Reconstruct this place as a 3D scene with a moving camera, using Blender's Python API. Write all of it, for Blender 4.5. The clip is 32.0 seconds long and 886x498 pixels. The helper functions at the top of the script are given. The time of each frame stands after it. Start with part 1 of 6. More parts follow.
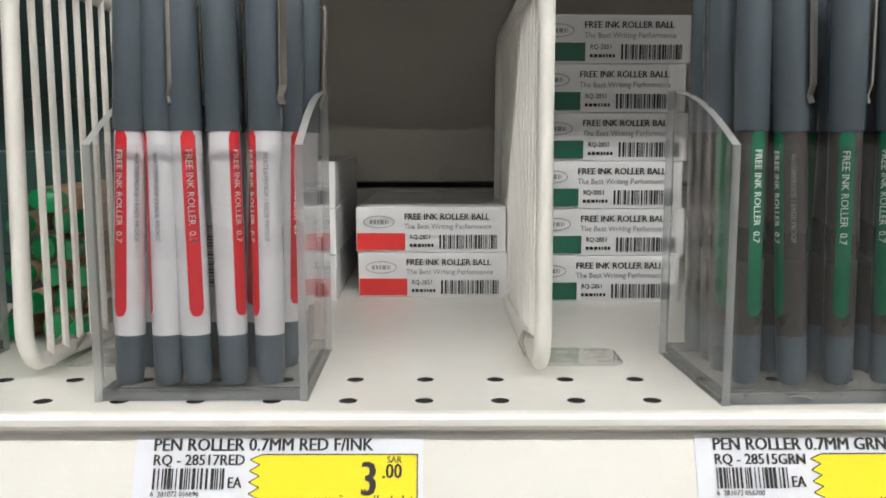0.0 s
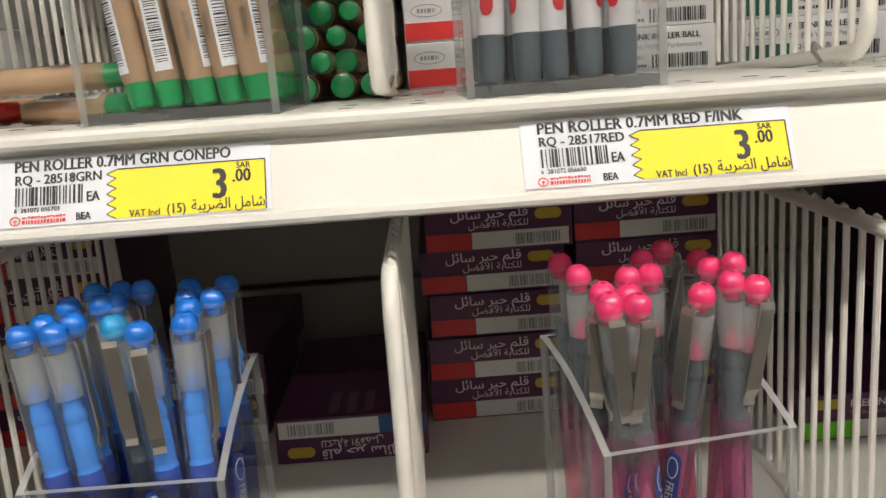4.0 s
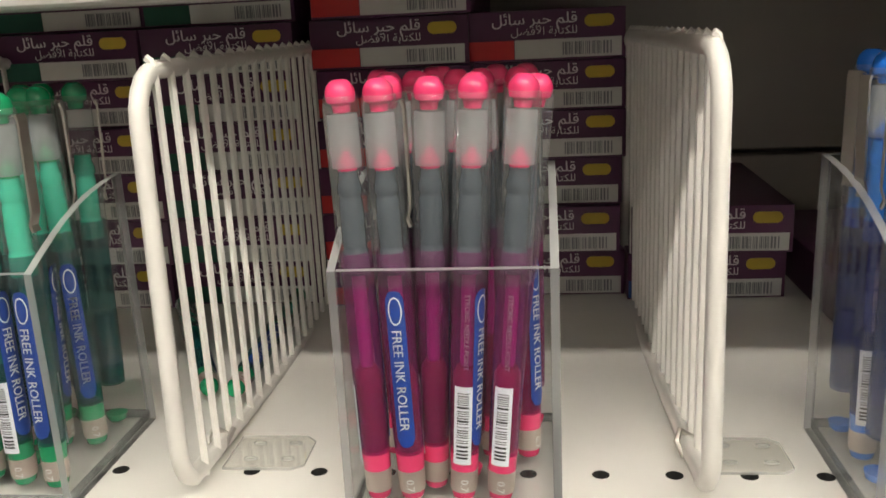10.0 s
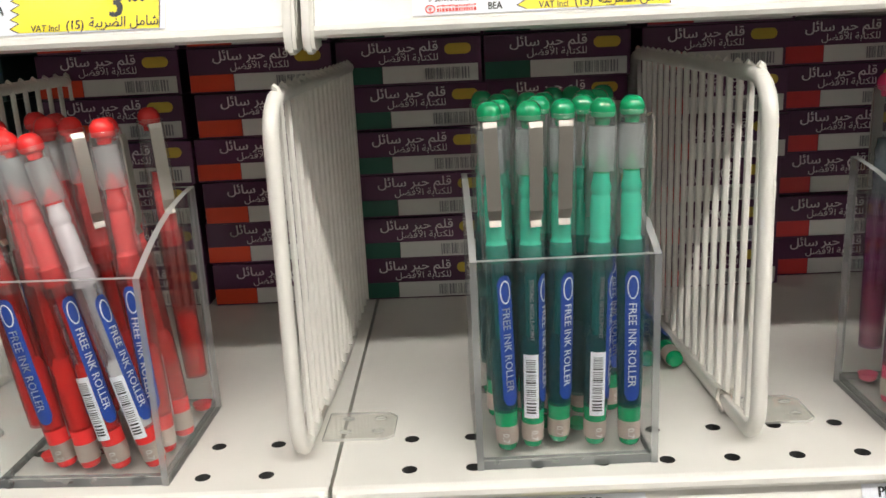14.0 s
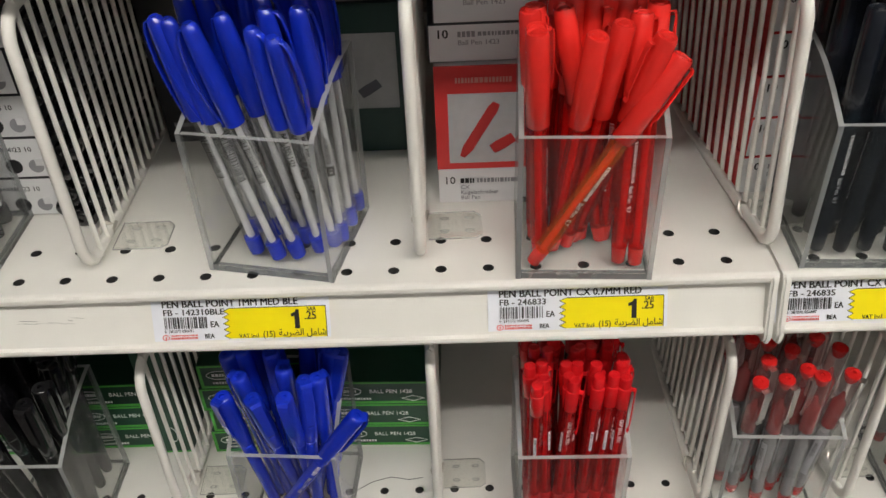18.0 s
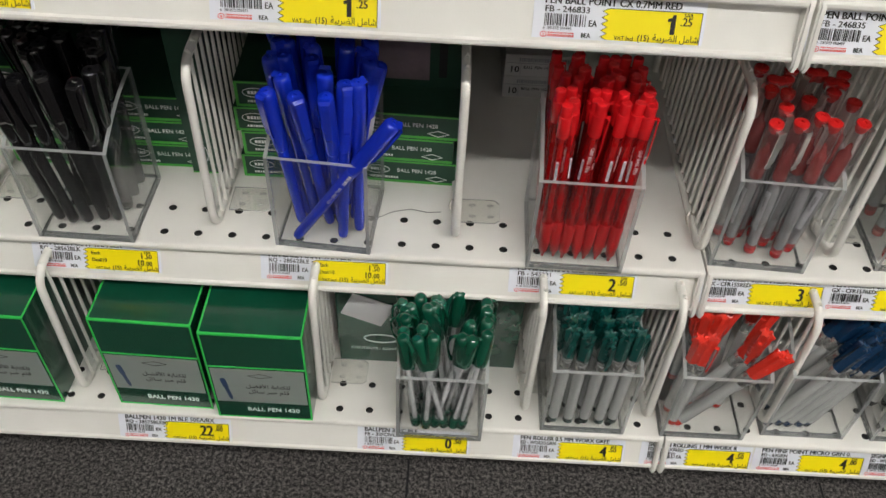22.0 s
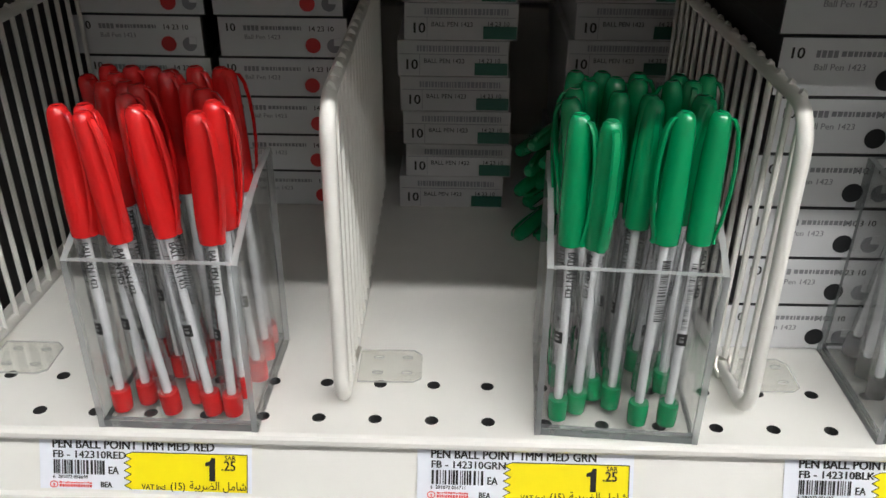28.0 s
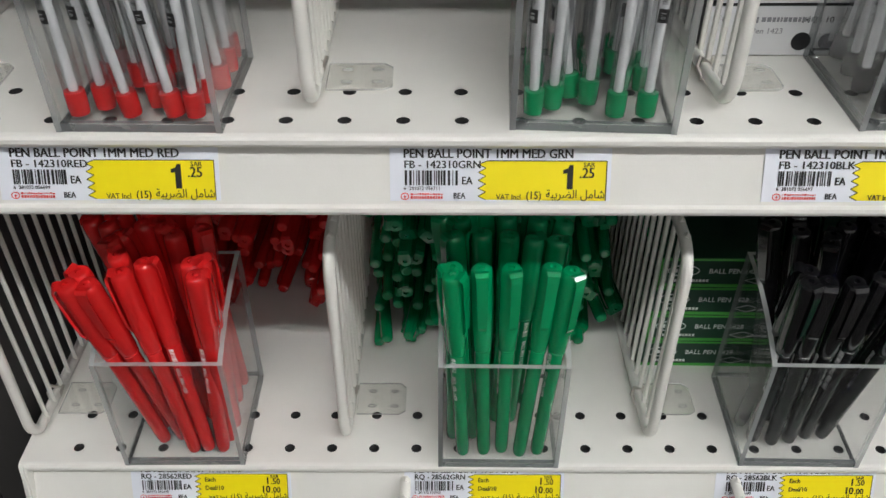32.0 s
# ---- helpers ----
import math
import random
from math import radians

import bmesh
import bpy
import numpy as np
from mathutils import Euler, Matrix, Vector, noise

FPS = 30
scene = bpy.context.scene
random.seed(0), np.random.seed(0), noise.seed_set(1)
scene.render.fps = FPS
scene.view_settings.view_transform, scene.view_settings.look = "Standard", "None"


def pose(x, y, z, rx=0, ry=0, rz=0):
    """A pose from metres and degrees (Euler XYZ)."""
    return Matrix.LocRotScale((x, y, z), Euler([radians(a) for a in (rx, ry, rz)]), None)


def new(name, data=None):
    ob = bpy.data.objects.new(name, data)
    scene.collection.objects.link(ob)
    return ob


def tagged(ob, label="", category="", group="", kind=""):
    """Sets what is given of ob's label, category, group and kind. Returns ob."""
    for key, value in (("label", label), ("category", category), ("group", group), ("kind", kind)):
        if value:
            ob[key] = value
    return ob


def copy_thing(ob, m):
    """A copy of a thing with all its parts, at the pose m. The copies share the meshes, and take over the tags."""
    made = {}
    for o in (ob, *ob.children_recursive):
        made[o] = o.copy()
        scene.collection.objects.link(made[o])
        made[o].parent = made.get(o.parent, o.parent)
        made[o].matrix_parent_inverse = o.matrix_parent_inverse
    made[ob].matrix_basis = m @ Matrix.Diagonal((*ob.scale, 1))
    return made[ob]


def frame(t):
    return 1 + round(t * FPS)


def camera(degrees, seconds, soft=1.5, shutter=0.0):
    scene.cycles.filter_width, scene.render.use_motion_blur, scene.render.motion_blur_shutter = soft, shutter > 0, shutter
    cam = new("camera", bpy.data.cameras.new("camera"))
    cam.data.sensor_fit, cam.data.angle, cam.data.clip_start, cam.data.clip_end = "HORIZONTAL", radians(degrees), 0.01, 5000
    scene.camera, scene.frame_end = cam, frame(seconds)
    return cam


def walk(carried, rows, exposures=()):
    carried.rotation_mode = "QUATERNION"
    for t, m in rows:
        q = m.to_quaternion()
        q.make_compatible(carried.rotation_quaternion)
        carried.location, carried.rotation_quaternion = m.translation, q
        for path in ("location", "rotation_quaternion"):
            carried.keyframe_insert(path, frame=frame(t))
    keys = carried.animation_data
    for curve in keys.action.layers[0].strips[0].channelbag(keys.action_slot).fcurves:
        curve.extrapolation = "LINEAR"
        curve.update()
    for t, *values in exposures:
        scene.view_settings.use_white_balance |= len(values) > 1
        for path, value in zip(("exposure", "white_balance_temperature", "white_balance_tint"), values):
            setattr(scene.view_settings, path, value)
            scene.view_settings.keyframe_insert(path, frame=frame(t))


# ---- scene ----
cam = camera(54.95, 32.0, soft=1.5, shutter=0.1)
PATH = [
    (0.0, 0.6542, -0.2364, 1.2127, 82.7610, 0.0009, -0.2898),
    (0.5, 0.6389, -0.2317, 1.1819, 79.4460, 1.0521, 2.7951),
    (1.0, 0.6079, -0.2371, 1.1765, 77.7382, 2.0812, 2.1885),
    (1.5, 0.5900, -0.2488, 1.1675, 76.6710, 2.1077, 1.2228),
    (2.0, 0.5755, -0.2545, 1.1675, 76.5286, 2.5246, 0.2648),
    (2.5, 0.5641, -0.2498, 1.1651, 76.5606, 4.9071, -0.8988),
    (4.5, 0.5113, -0.2762, 1.1315, 78.1460, 3.9134, -1.5111),
    (5.0, 0.4957, -0.2910, 1.1246, 78.3354, 3.9710, 0.8329),
    (5.5, 0.4834, -0.3006, 1.1161, 78.4430, 3.5560, 0.4882),
    (6.0, 0.4715, -0.3175, 1.0989, 78.5264, 2.7865, 1.2825),
    (6.5, 0.4593, -0.3267, 1.0841, 77.5392, 1.9048, 3.1306),
    (7.0, 0.4462, -0.3343, 1.0816, 77.4067, 1.6631, 2.4430),
    (7.5, 0.4432, -0.3417, 1.0797, 78.3217, 2.4200, 4.7508),
    (8.0, 0.4088, -0.3419, 1.0884, 79.3174, 2.7779, 5.2104),
    (8.5, 0.3611, -0.3284, 1.1056, 77.9324, 2.9309, 2.7446),
    (9.0, 0.3353, -0.2929, 1.1075, 79.3858, 3.8068, 9.0357),
    (9.5, 0.3080, -0.2632, 1.1071, 79.2185, 3.6659, 7.1048),
    (10.0, 0.2842, -0.2370, 1.0813, 75.2409, 2.7023, 5.8772),
    (10.5, 0.2664, -0.2029, 1.0592, 69.5175, 2.1556, 4.2729),
    (11.0, 0.2469, -0.1969, 1.0543, 67.5138, 1.9130, 3.2788),
    (11.5, 0.1968, -0.2203, 1.0753, 68.7754, 2.3166, 2.3301),
    (12.0, 0.1620, -0.2378, 1.0825, 70.4615, 2.5806, 2.7257),
    (12.5, 0.1374, -0.2486, 1.0915, 73.2937, 2.8207, 2.4027),
    (13.0, 0.1088, -0.2608, 1.0978, 74.4215, 2.4403, 0.5828),
    (13.5, 0.0857, -0.2724, 1.1005, 75.0535, 2.7536, 0.9813),
    (15.5, -0.0759, -0.3368, 1.0595, 71.9553, 2.1244, -3.2493),
    (15.8, -0.0990, -0.3168, 1.0523, 67.6874, 2.1725, -0.9011),
    (16.0, -0.1217, -0.2974, 1.0430, 65.4324, 2.2933, -0.2667),
    (16.5, -0.1409, -0.2470, 1.0269, 59.3899, 3.7251, 1.1858),
    (17.0, -0.1596, -0.2513, 1.0161, 54.5845, 3.4216, 0.4496),
    (17.5, -0.1636, -0.3051, 0.9865, 53.0196, 2.7358, 0.2972),
    (18.0, -0.1662, -0.3369, 0.9836, 52.2666, 2.0417, -0.3835),
    (18.5, -0.1678, -0.3561, 0.9759, 51.8150, 0.5357, -0.5160),
    (19.0, -0.1739, -0.3731, 0.9676, 52.8821, -0.7611, -0.8751),
    (19.5, -0.1790, -0.3841, 0.9614, 49.6419, -1.4495, -0.4357),
    (20.0, -0.1837, -0.3986, 0.9492, 47.6403, -1.8771, 0.4326),
    (20.5, -0.1815, -0.4081, 0.9421, 44.5484, -1.6985, 1.1521),
    (21.0, -0.1800, -0.4161, 0.9324, 41.5084, -2.6082, 1.2184),
    (21.5, -0.1826, -0.4208, 0.9297, 41.6194, -2.7716, 1.2577),
    (22.0, -0.1955, -0.4154, 0.9348, 42.8961, -2.2849, 2.1127),
    (22.5, -0.2159, -0.4005, 0.9399, 46.0713, -2.5181, 1.8613),
    (23.0, -0.2682, -0.3854, 0.9373, 51.8741, -2.4701, 1.5647),
    (23.5, -0.3158, -0.3877, 0.9230, 54.8233, -3.7989, 1.8685),
    (24.0, -0.3919, -0.3672, 0.9103, 55.7609, -5.4197, 3.9827),
    (24.5, -0.4733, -0.3063, 0.8916, 55.1387, -5.1107, 4.7180),
    (24.8, -0.5145, -0.2730, 0.9116, 54.0923, -4.3356, 3.7198),
    (25.0, -0.5376, -0.2696, 0.9142, 55.1213, -3.7647, 2.8896),
    (25.5, -0.5841, -0.2720, 0.9299, 57.4810, -2.4896, 1.2539),
    (27.5, -0.6497, -0.2740, 0.9451, 60.4036, -0.4478, 2.3665),
    (28.0, -0.6632, -0.2798, 0.9491, 60.9702, -0.4933, 1.7353),
    (28.5, -0.6754, -0.2883, 0.9555, 61.0432, -0.4567, 1.5526),
    (29.0, -0.6808, -0.3056, 0.9480, 61.2199, -0.4265, 1.0304),
    (29.5, -0.6807, -0.3174, 0.9343, 61.4375, 0.1002, -0.3472),
    (30.0, -0.6765, -0.3261, 0.9247, 61.3472, -0.1145, -1.1895),
    (30.5, -0.6618, -0.3266, 0.9026, 59.0963, -1.0136, -2.1862),
    (31.0, -0.6556, -0.3097, 0.8921, 53.1961, -1.2333, -1.4302),
    (31.5, -0.6581, -0.3042, 0.8824, 49.8543, -0.4285, -0.4730),
    (32.0, -0.6575, -0.3040, 0.8859, 51.0010, -0.0730, 0.1390),
]
walk(cam, [(t, pose(x, y, z, rx, ry, rz)) for t, x, y, z, rx, ry, rz in PATH], exposures=((0.0, -0.2, 6300, 10), (0.6, -0.68, 6500, 10), (1.0, -0.97, 6500, 10), (1.6, -0.96, 6700, 10), (2.5, -0.92, 6800, 10), (4.5, -0.05, 6900, 10), (5.0, -0.02, 7000, 10), (10.0, 0.12, 6950, 10), (10.6, -0.28, 6950, 10), (11.0, -0.38, 6800, 10), (11.5, 0.04, 6850, 10), (12.0, 0.2, 6700, 10), (13.5, 0.17, 6550, 10), (16.0, -0.7, 6700, 10), (17.0, -0.45, 6600, 10), (19.0, -0.22, 6600, 10), (20.0, -0.27, 6450, 10), (21.0, -0.23, 6450, 10), (22.0, -0.22, 6400, 10), (23.0, 0.0, 6300, 10), (24.0, -0.22, 6350, 10), (25.0, -0.26, 6400, 10), (27.5, 0.19, 6150, 10), (30.0, 0.09, 6150, 10), (30.5, -0.08, 6100, 10), (31.0, -0.4, 6100, 10), (31.5, -0.16, 6100, 10), (32.0, -0.15, 6100, 10)))
LAMP = 80.0
LIGHT_ROWS = ((-1.55, 0.10, 0.030), (-3.3, 0.025, 0.007))
LIGHT_XS = (-0.75, 0.6, 1.95, 3.25)
# ---- light ----
world = bpy.data.worlds.new("world")
scene.world = world
world.use_nodes = True
world.node_tree.nodes["Background"].inputs[0].default_value = (1.0, 0.97, 0.93, 1)
world.node_tree.nodes["Background"].inputs[1].default_value = 0.012


# ---- materials ----
MATS = {}


def nodes_of(name):
    m = bpy.data.materials.new(name)
    m.use_nodes = True
    nt = m.node_tree
    bsdf = nt.nodes["Principled BSDF"]
    return m, nt, bsdf


def paint(name, color, rough=0.5, metal=0.0, vary=0.06, scale=30.0, bump=0.0, bscale=400.0, coat=0.0, emit=0.0, per_object=0.0, trans=0.0, sub=0.0):
    """A procedural surface: base colour with two scales of variation, fine relief and uneven gloss."""
    if name in MATS:
        return MATS[name]
    m, nt, b = nodes_of(name)
    L = nt.links
    tc = nt.nodes.new("ShaderNodeTexCoord")
    n1 = nt.nodes.new("ShaderNodeTexNoise")
    n1.inputs["Scale"].default_value = scale
    n1.inputs["Detail"].default_value = 5
    n2 = nt.nodes.new("ShaderNodeTexNoise")
    n2.inputs["Scale"].default_value = scale * 7
    n2.inputs["Detail"].default_value = 3
    L.new(tc.outputs["Object"], n1.inputs["Vector"])
    L.new(tc.outputs["Object"], n2.inputs["Vector"])
    add = nt.nodes.new("ShaderNodeMath")
    add.operation = "MULTIPLY_ADD"
    add.inputs[1].default_value = 0.4
    L.new(n2.outputs["Fac"], add.inputs[0])
    L.new(n1.outputs["Fac"], add.inputs[2])
    mp = nt.nodes.new("ShaderNodeMapRange")
    mp.inputs["From Min"].default_value, mp.inputs["From Max"].default_value = 0.4, 1.0
    mp.inputs["To Min"].default_value, mp.inputs["To Max"].default_value = 1 - vary, 1 + vary
    L.new(add.outputs[0], mp.inputs["Value"])
    hsv = nt.nodes.new("ShaderNodeHueSaturation")
    hsv.inputs["Color"].default_value = (*color, 1)
    L.new(mp.outputs[0], hsv.inputs["Value"])
    if per_object:
        oi = nt.nodes.new("ShaderNodeObjectInfo")
        mo = nt.nodes.new("ShaderNodeMapRange")
        mo.inputs["To Min"].default_value, mo.inputs["To Max"].default_value = 1 - per_object, 1 + per_object
        L.new(oi.outputs["Random"], mo.inputs["Value"])
        mul = nt.nodes.new("ShaderNodeMath")
        mul.operation = "MULTIPLY"
        L.new(mo.outputs[0], mul.inputs[0])
        L.new(mp.outputs[0], mul.inputs[1])
        L.new(mul.outputs[0], hsv.inputs["Value"])
    L.new(hsv.outputs[0], b.inputs["Base Color"])
    mr = nt.nodes.new("ShaderNodeMapRange")
    mr.inputs["To Min"].default_value, mr.inputs["To Max"].default_value = max(rough - 0.08, 0.02), min(rough + 0.1, 1)
    L.new(n1.outputs["Fac"], mr.inputs["Value"])
    L.new(mr.outputs[0], b.inputs["Roughness"])
    b.inputs["Metallic"].default_value = metal
    b.inputs["Coat Weight"].default_value = coat
    b.inputs["Transmission Weight"].default_value = trans
    if sub:
        b.inputs["Subsurface Weight"].default_value = sub
        b.inputs["Subsurface Radius"].default_value = (0.004, 0.003, 0.003)
    if bump:
        nb = nt.nodes.new("ShaderNodeTexNoise")
        nb.inputs["Scale"].default_value = bscale
        L.new(tc.outputs["Object"], nb.inputs["Vector"])
        bp = nt.nodes.new("ShaderNodeBump")
        bp.inputs["Strength"].default_value = bump
        bp.inputs["Distance"].default_value = 0.001
        L.new(nb.outputs["Fac"], bp.inputs["Height"])
        L.new(bp.outputs[0], b.inputs["Normal"])
    if emit:
        b.inputs["Emission Color"].default_value = (*color, 1)
        b.inputs["Emission Strength"].default_value = emit
    MATS[name] = m
    return m


def clear(name, tint, milk=0.0, milk_color=(0.9, 0.92, 0.92), gloss=1.0, rough=0.03):
    """Clear or milky plastic: light goes straight through the thin wall, its surface mirrors by Fresnel."""
    if name in MATS:
        return MATS[name]
    m, nt, b = nodes_of(name)
    L = nt.links
    out = nt.nodes["Material Output"]
    nt.nodes.remove(b)
    tr = nt.nodes.new("ShaderNodeBsdfTransparent")
    tr.inputs["Color"].default_value = (*tint, 1)
    body = tr.outputs[0]
    if milk:
        df = nt.nodes.new("ShaderNodeBsdfDiffuse")
        df.inputs["Color"].default_value = (*milk_color, 1)
        tl = nt.nodes.new("ShaderNodeBsdfTranslucent")
        tl.inputs["Color"].default_value = (*milk_color, 1)
        m1 = nt.nodes.new("ShaderNodeMixShader")
        m1.inputs[0].default_value = 0.45
        L.new(df.outputs[0], m1.inputs[1])
        L.new(tl.outputs[0], m1.inputs[2])
        tc = nt.nodes.new("ShaderNodeTexCoord")
        nz = nt.nodes.new("ShaderNodeTexNoise")
        nz.inputs["Scale"].default_value = 60
        L.new(tc.outputs["Object"], nz.inputs["Vector"])
        mr = nt.nodes.new("ShaderNodeMapRange")
        mr.inputs["To Min"].default_value, mr.inputs["To Max"].default_value = milk * 0.92, min(1.0, milk * 1.08)
        L.new(nz.outputs["Fac"], mr.inputs["Value"])
        m2 = nt.nodes.new("ShaderNodeMixShader")
        L.new(mr.outputs[0], m2.inputs[0])
        L.new(body, m2.inputs[1])
        L.new(m1.outputs[0], m2.inputs[2])
        body = m2.outputs[0]
    lw = nt.nodes.new("ShaderNodeLayerWeight")
    lw.inputs["Blend"].default_value = 0.5
    pw = nt.nodes.new("ShaderNodeMath")
    pw.operation = "POWER"
    pw.inputs[1].default_value = 4.0
    L.new(lw.outputs["Facing"], pw.inputs[0])
    mu = nt.nodes.new("ShaderNodeMath")
    mu.operation = "MULTIPLY_ADD"
    mu.inputs[1].default_value = 0.45 * gloss
    mu.inputs[2].default_value = 0.028 * gloss
    L.new(pw.outputs[0], mu.inputs[0])
    gl = nt.nodes.new("ShaderNodeBsdfGlossy")
    gl.inputs["Roughness"].default_value = rough
    mx = nt.nodes.new("ShaderNodeMixShader")
    L.new(mu.outputs[0], mx.inputs[0])
    L.new(body, mx.inputs[1])
    L.new(gl.outputs[0], mx.inputs[2])
    L.new(mx.outputs[0], out.inputs["Surface"])
    MATS[name] = m
    return m


def carpet():
    m, nt, b = nodes_of("carpet")
    L = nt.links
    tc = nt.nodes.new("ShaderNodeTexCoord")
    n1 = nt.nodes.new("ShaderNodeTexNoise")
    n1.inputs["Scale"].default_value, n1.inputs["Detail"].default_value, n1.inputs["Roughness"].default_value = 240, 7, 0.85
    n2 = nt.nodes.new("ShaderNodeTexNoise")
    n2.inputs["Scale"].default_value, n2.inputs["Detail"].default_value = 9, 3
    L.new(tc.outputs["Object"], n1.inputs["Vector"])
    L.new(tc.outputs["Object"], n2.inputs["Vector"])
    cr = nt.nodes.new("ShaderNodeValToRGB")
    cr.color_ramp.elements[0].position, cr.color_ramp.elements[0].color = 0.46, (0.012, 0.011, 0.012, 1)
    cr.color_ramp.elements[1].position, cr.color_ramp.elements[1].color = 0.68, (0.36, 0.33, 0.31, 1)
    L.new(n1.outputs["Fac"], cr.inputs[0])
    mp = nt.nodes.new("ShaderNodeMapRange")
    mp.inputs["To Min"].default_value, mp.inputs["To Max"].default_value = 0.65, 1.3
    L.new(n2.outputs["Fac"], mp.inputs["Value"])
    hsv = nt.nodes.new("ShaderNodeHueSaturation")
    L.new(cr.outputs[0], hsv.inputs["Color"])
    L.new(mp.outputs[0], hsv.inputs["Value"])
    L.new(hsv.outputs[0], b.inputs["Base Color"])
    b.inputs["Roughness"].default_value = 0.95
    bp = nt.nodes.new("ShaderNodeBump")
    bp.inputs["Strength"].default_value, bp.inputs["Distance"].default_value = 0.8, 0.003
    L.new(n1.outputs["Fac"], bp.inputs["Height"])
    L.new(bp.outputs[0], b.inputs["Normal"])
    return m


SHELF = paint("shelf_enamel", (0.77, 0.755, 0.71), 0.30, vary=0.06, scale=7, bump=0.05, bscale=900)
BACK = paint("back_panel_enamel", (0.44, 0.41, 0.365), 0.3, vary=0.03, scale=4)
WIRE = paint("wire_enamel", (0.80, 0.78, 0.73), 0.35, vary=0.04, scale=40)
HOLE_SHADE = paint("hole_dark", (0.02, 0.02, 0.02), 0.9)
STEEL = paint("brushed_steel", (0.60, 0.57, 0.52), 0.40, metal=1.0, vary=0.05, scale=60)
PAPER = paint("label_paper", (0.79, 0.81, 0.87), 0.42, vary=0.02, scale=20, coat=0.3)
YELLOW = paint("yellow_print", (0.93, 0.76, 0.0), 0.4, vary=0.03, scale=25, coat=0.3)
INK = paint("black_ink", (0.015, 0.014, 0.014), 0.5)
REDINK = paint("red_ink", (0.75, 0.08, 0.07), 0.5)
WHITEINK = paint("white_ink", (0.85, 0.85, 0.85), 0.45)
GREYINK = paint("grey_ink", (0.25, 0.25, 0.27), 0.5)
ACRYLIC = clear("clear_acrylic", (0.996, 0.998, 0.997), milk=0.008, gloss=1.1)
EDGE = clear("acrylic_edge", (0.82, 0.84, 0.84), milk=0.55, milk_color=(0.86, 0.88, 0.88))
BASEEDGE = clear("acrylic_base_edge", (0.50, 0.52, 0.53), milk=0.30, milk_color=(0.42, 0.44, 0.45))
CORNER = clear("acrylic_corner", (0.80, 0.82, 0.82), milk=0.35, milk_color=(0.74, 0.76, 0.77), gloss=1.3)
FOOTP = clear("divider_foot_plastic", (0.985, 0.985, 0.975), milk=0.04, gloss=1.8)
FOOTEDGE = clear("divider_foot_edge", (0.9, 0.9, 0.88), milk=0.5, milk_color=(0.86, 0.86, 0.83), gloss=1.5)


# ---- mesh helpers ----
def part(name, bm, material, parent=None, label="", smooth=False, at=None):
    """One bmesh or mesh as one object, under a thing or a part."""
    if isinstance(bm, bpy.types.Mesh):
        me = bm
    else:
        me = bpy.data.meshes.new(name)
        bm.normal_update()
        bm.to_mesh(me)
        bm.free()
        for m in material if isinstance(material, (list, tuple)) else [material]:
            me.materials.append(m)
        if smooth:
            me.shade_smooth()
            me.set_sharp_from_angle(angle=radians(40))
    ob = new(name, me)
    if parent:
        ob.parent = parent
    if at is not None:
        ob.matrix_basis = at
    if label:
        tagged(ob, label)
    if name in ("barcode", "small_print", "shop_mark", "brand_mark", "emblem_print", "field_outline"):
        tagged(ob, kind="stuff")
    return ob


def box_into(bm, x0, y0, z0, x1, y1, z1, mi=0):
    v = [bm.verts.new(p) for p in ((x0, y0, z0), (x1, y0, z0), (x1, y1, z0), (x0, y1, z0), (x0, y0, z1), (x1, y0, z1), (x1, y1, z1), (x0, y1, z1))]
    fs = []
    for q in ((3, 2, 1, 0), (4, 5, 6, 7), (0, 1, 5, 4), (1, 2, 6, 5), (2, 3, 7, 6), (3, 0, 4, 7)):
        f = bm.faces.new([v[i] for i in q])
        f.material_index = mi
        fs.append(f)
    return fs


def box(x0, y0, z0, x1, y1, z1, bevel=0.0):
    bm = bmesh.new()
    box_into(bm, x0, y0, z0, x1, y1, z1)
    if bevel:
        bmesh.ops.bevel(bm, geom=list(bm.edges), offset=bevel, segments=2, affect="EDGES", profile=0.5)
    return bm


def lathe(profile, seg=12, cap=True, sides=None):
    """A body turned about z from (radius, height) pairs. sides: fewer gives a faceted body."""
    seg = sides or seg
    bm = bmesh.new()
    rings = []
    for r, z in profile:
        if r <= 1e-6:
            rings.append([bm.verts.new((0, 0, z))])
        else:
            rings.append([bm.verts.new((r * math.cos(2 * math.pi * i / seg), r * math.sin(2 * math.pi * i / seg), z)) for i in range(seg)])
    for a, b in zip(rings, rings[1:]):
        for i in range(seg):
            j = (i + 1) % seg
            if len(a) == 1 and len(b) == 1:
                continue
            if len(a) == 1:
                bm.faces.new((a[0], b[j], b[i]))
            elif len(b) == 1:
                bm.faces.new((a[i], a[j], b[0]))
            else:
                bm.faces.new((a[i], a[j], b[j], b[i]))
    if cap:
        if len(rings[0]) > 1:
            bm.faces.new(list(reversed(rings[0])))
        if len(rings[-1]) > 1:
            bm.faces.new(rings[-1])
    return bm


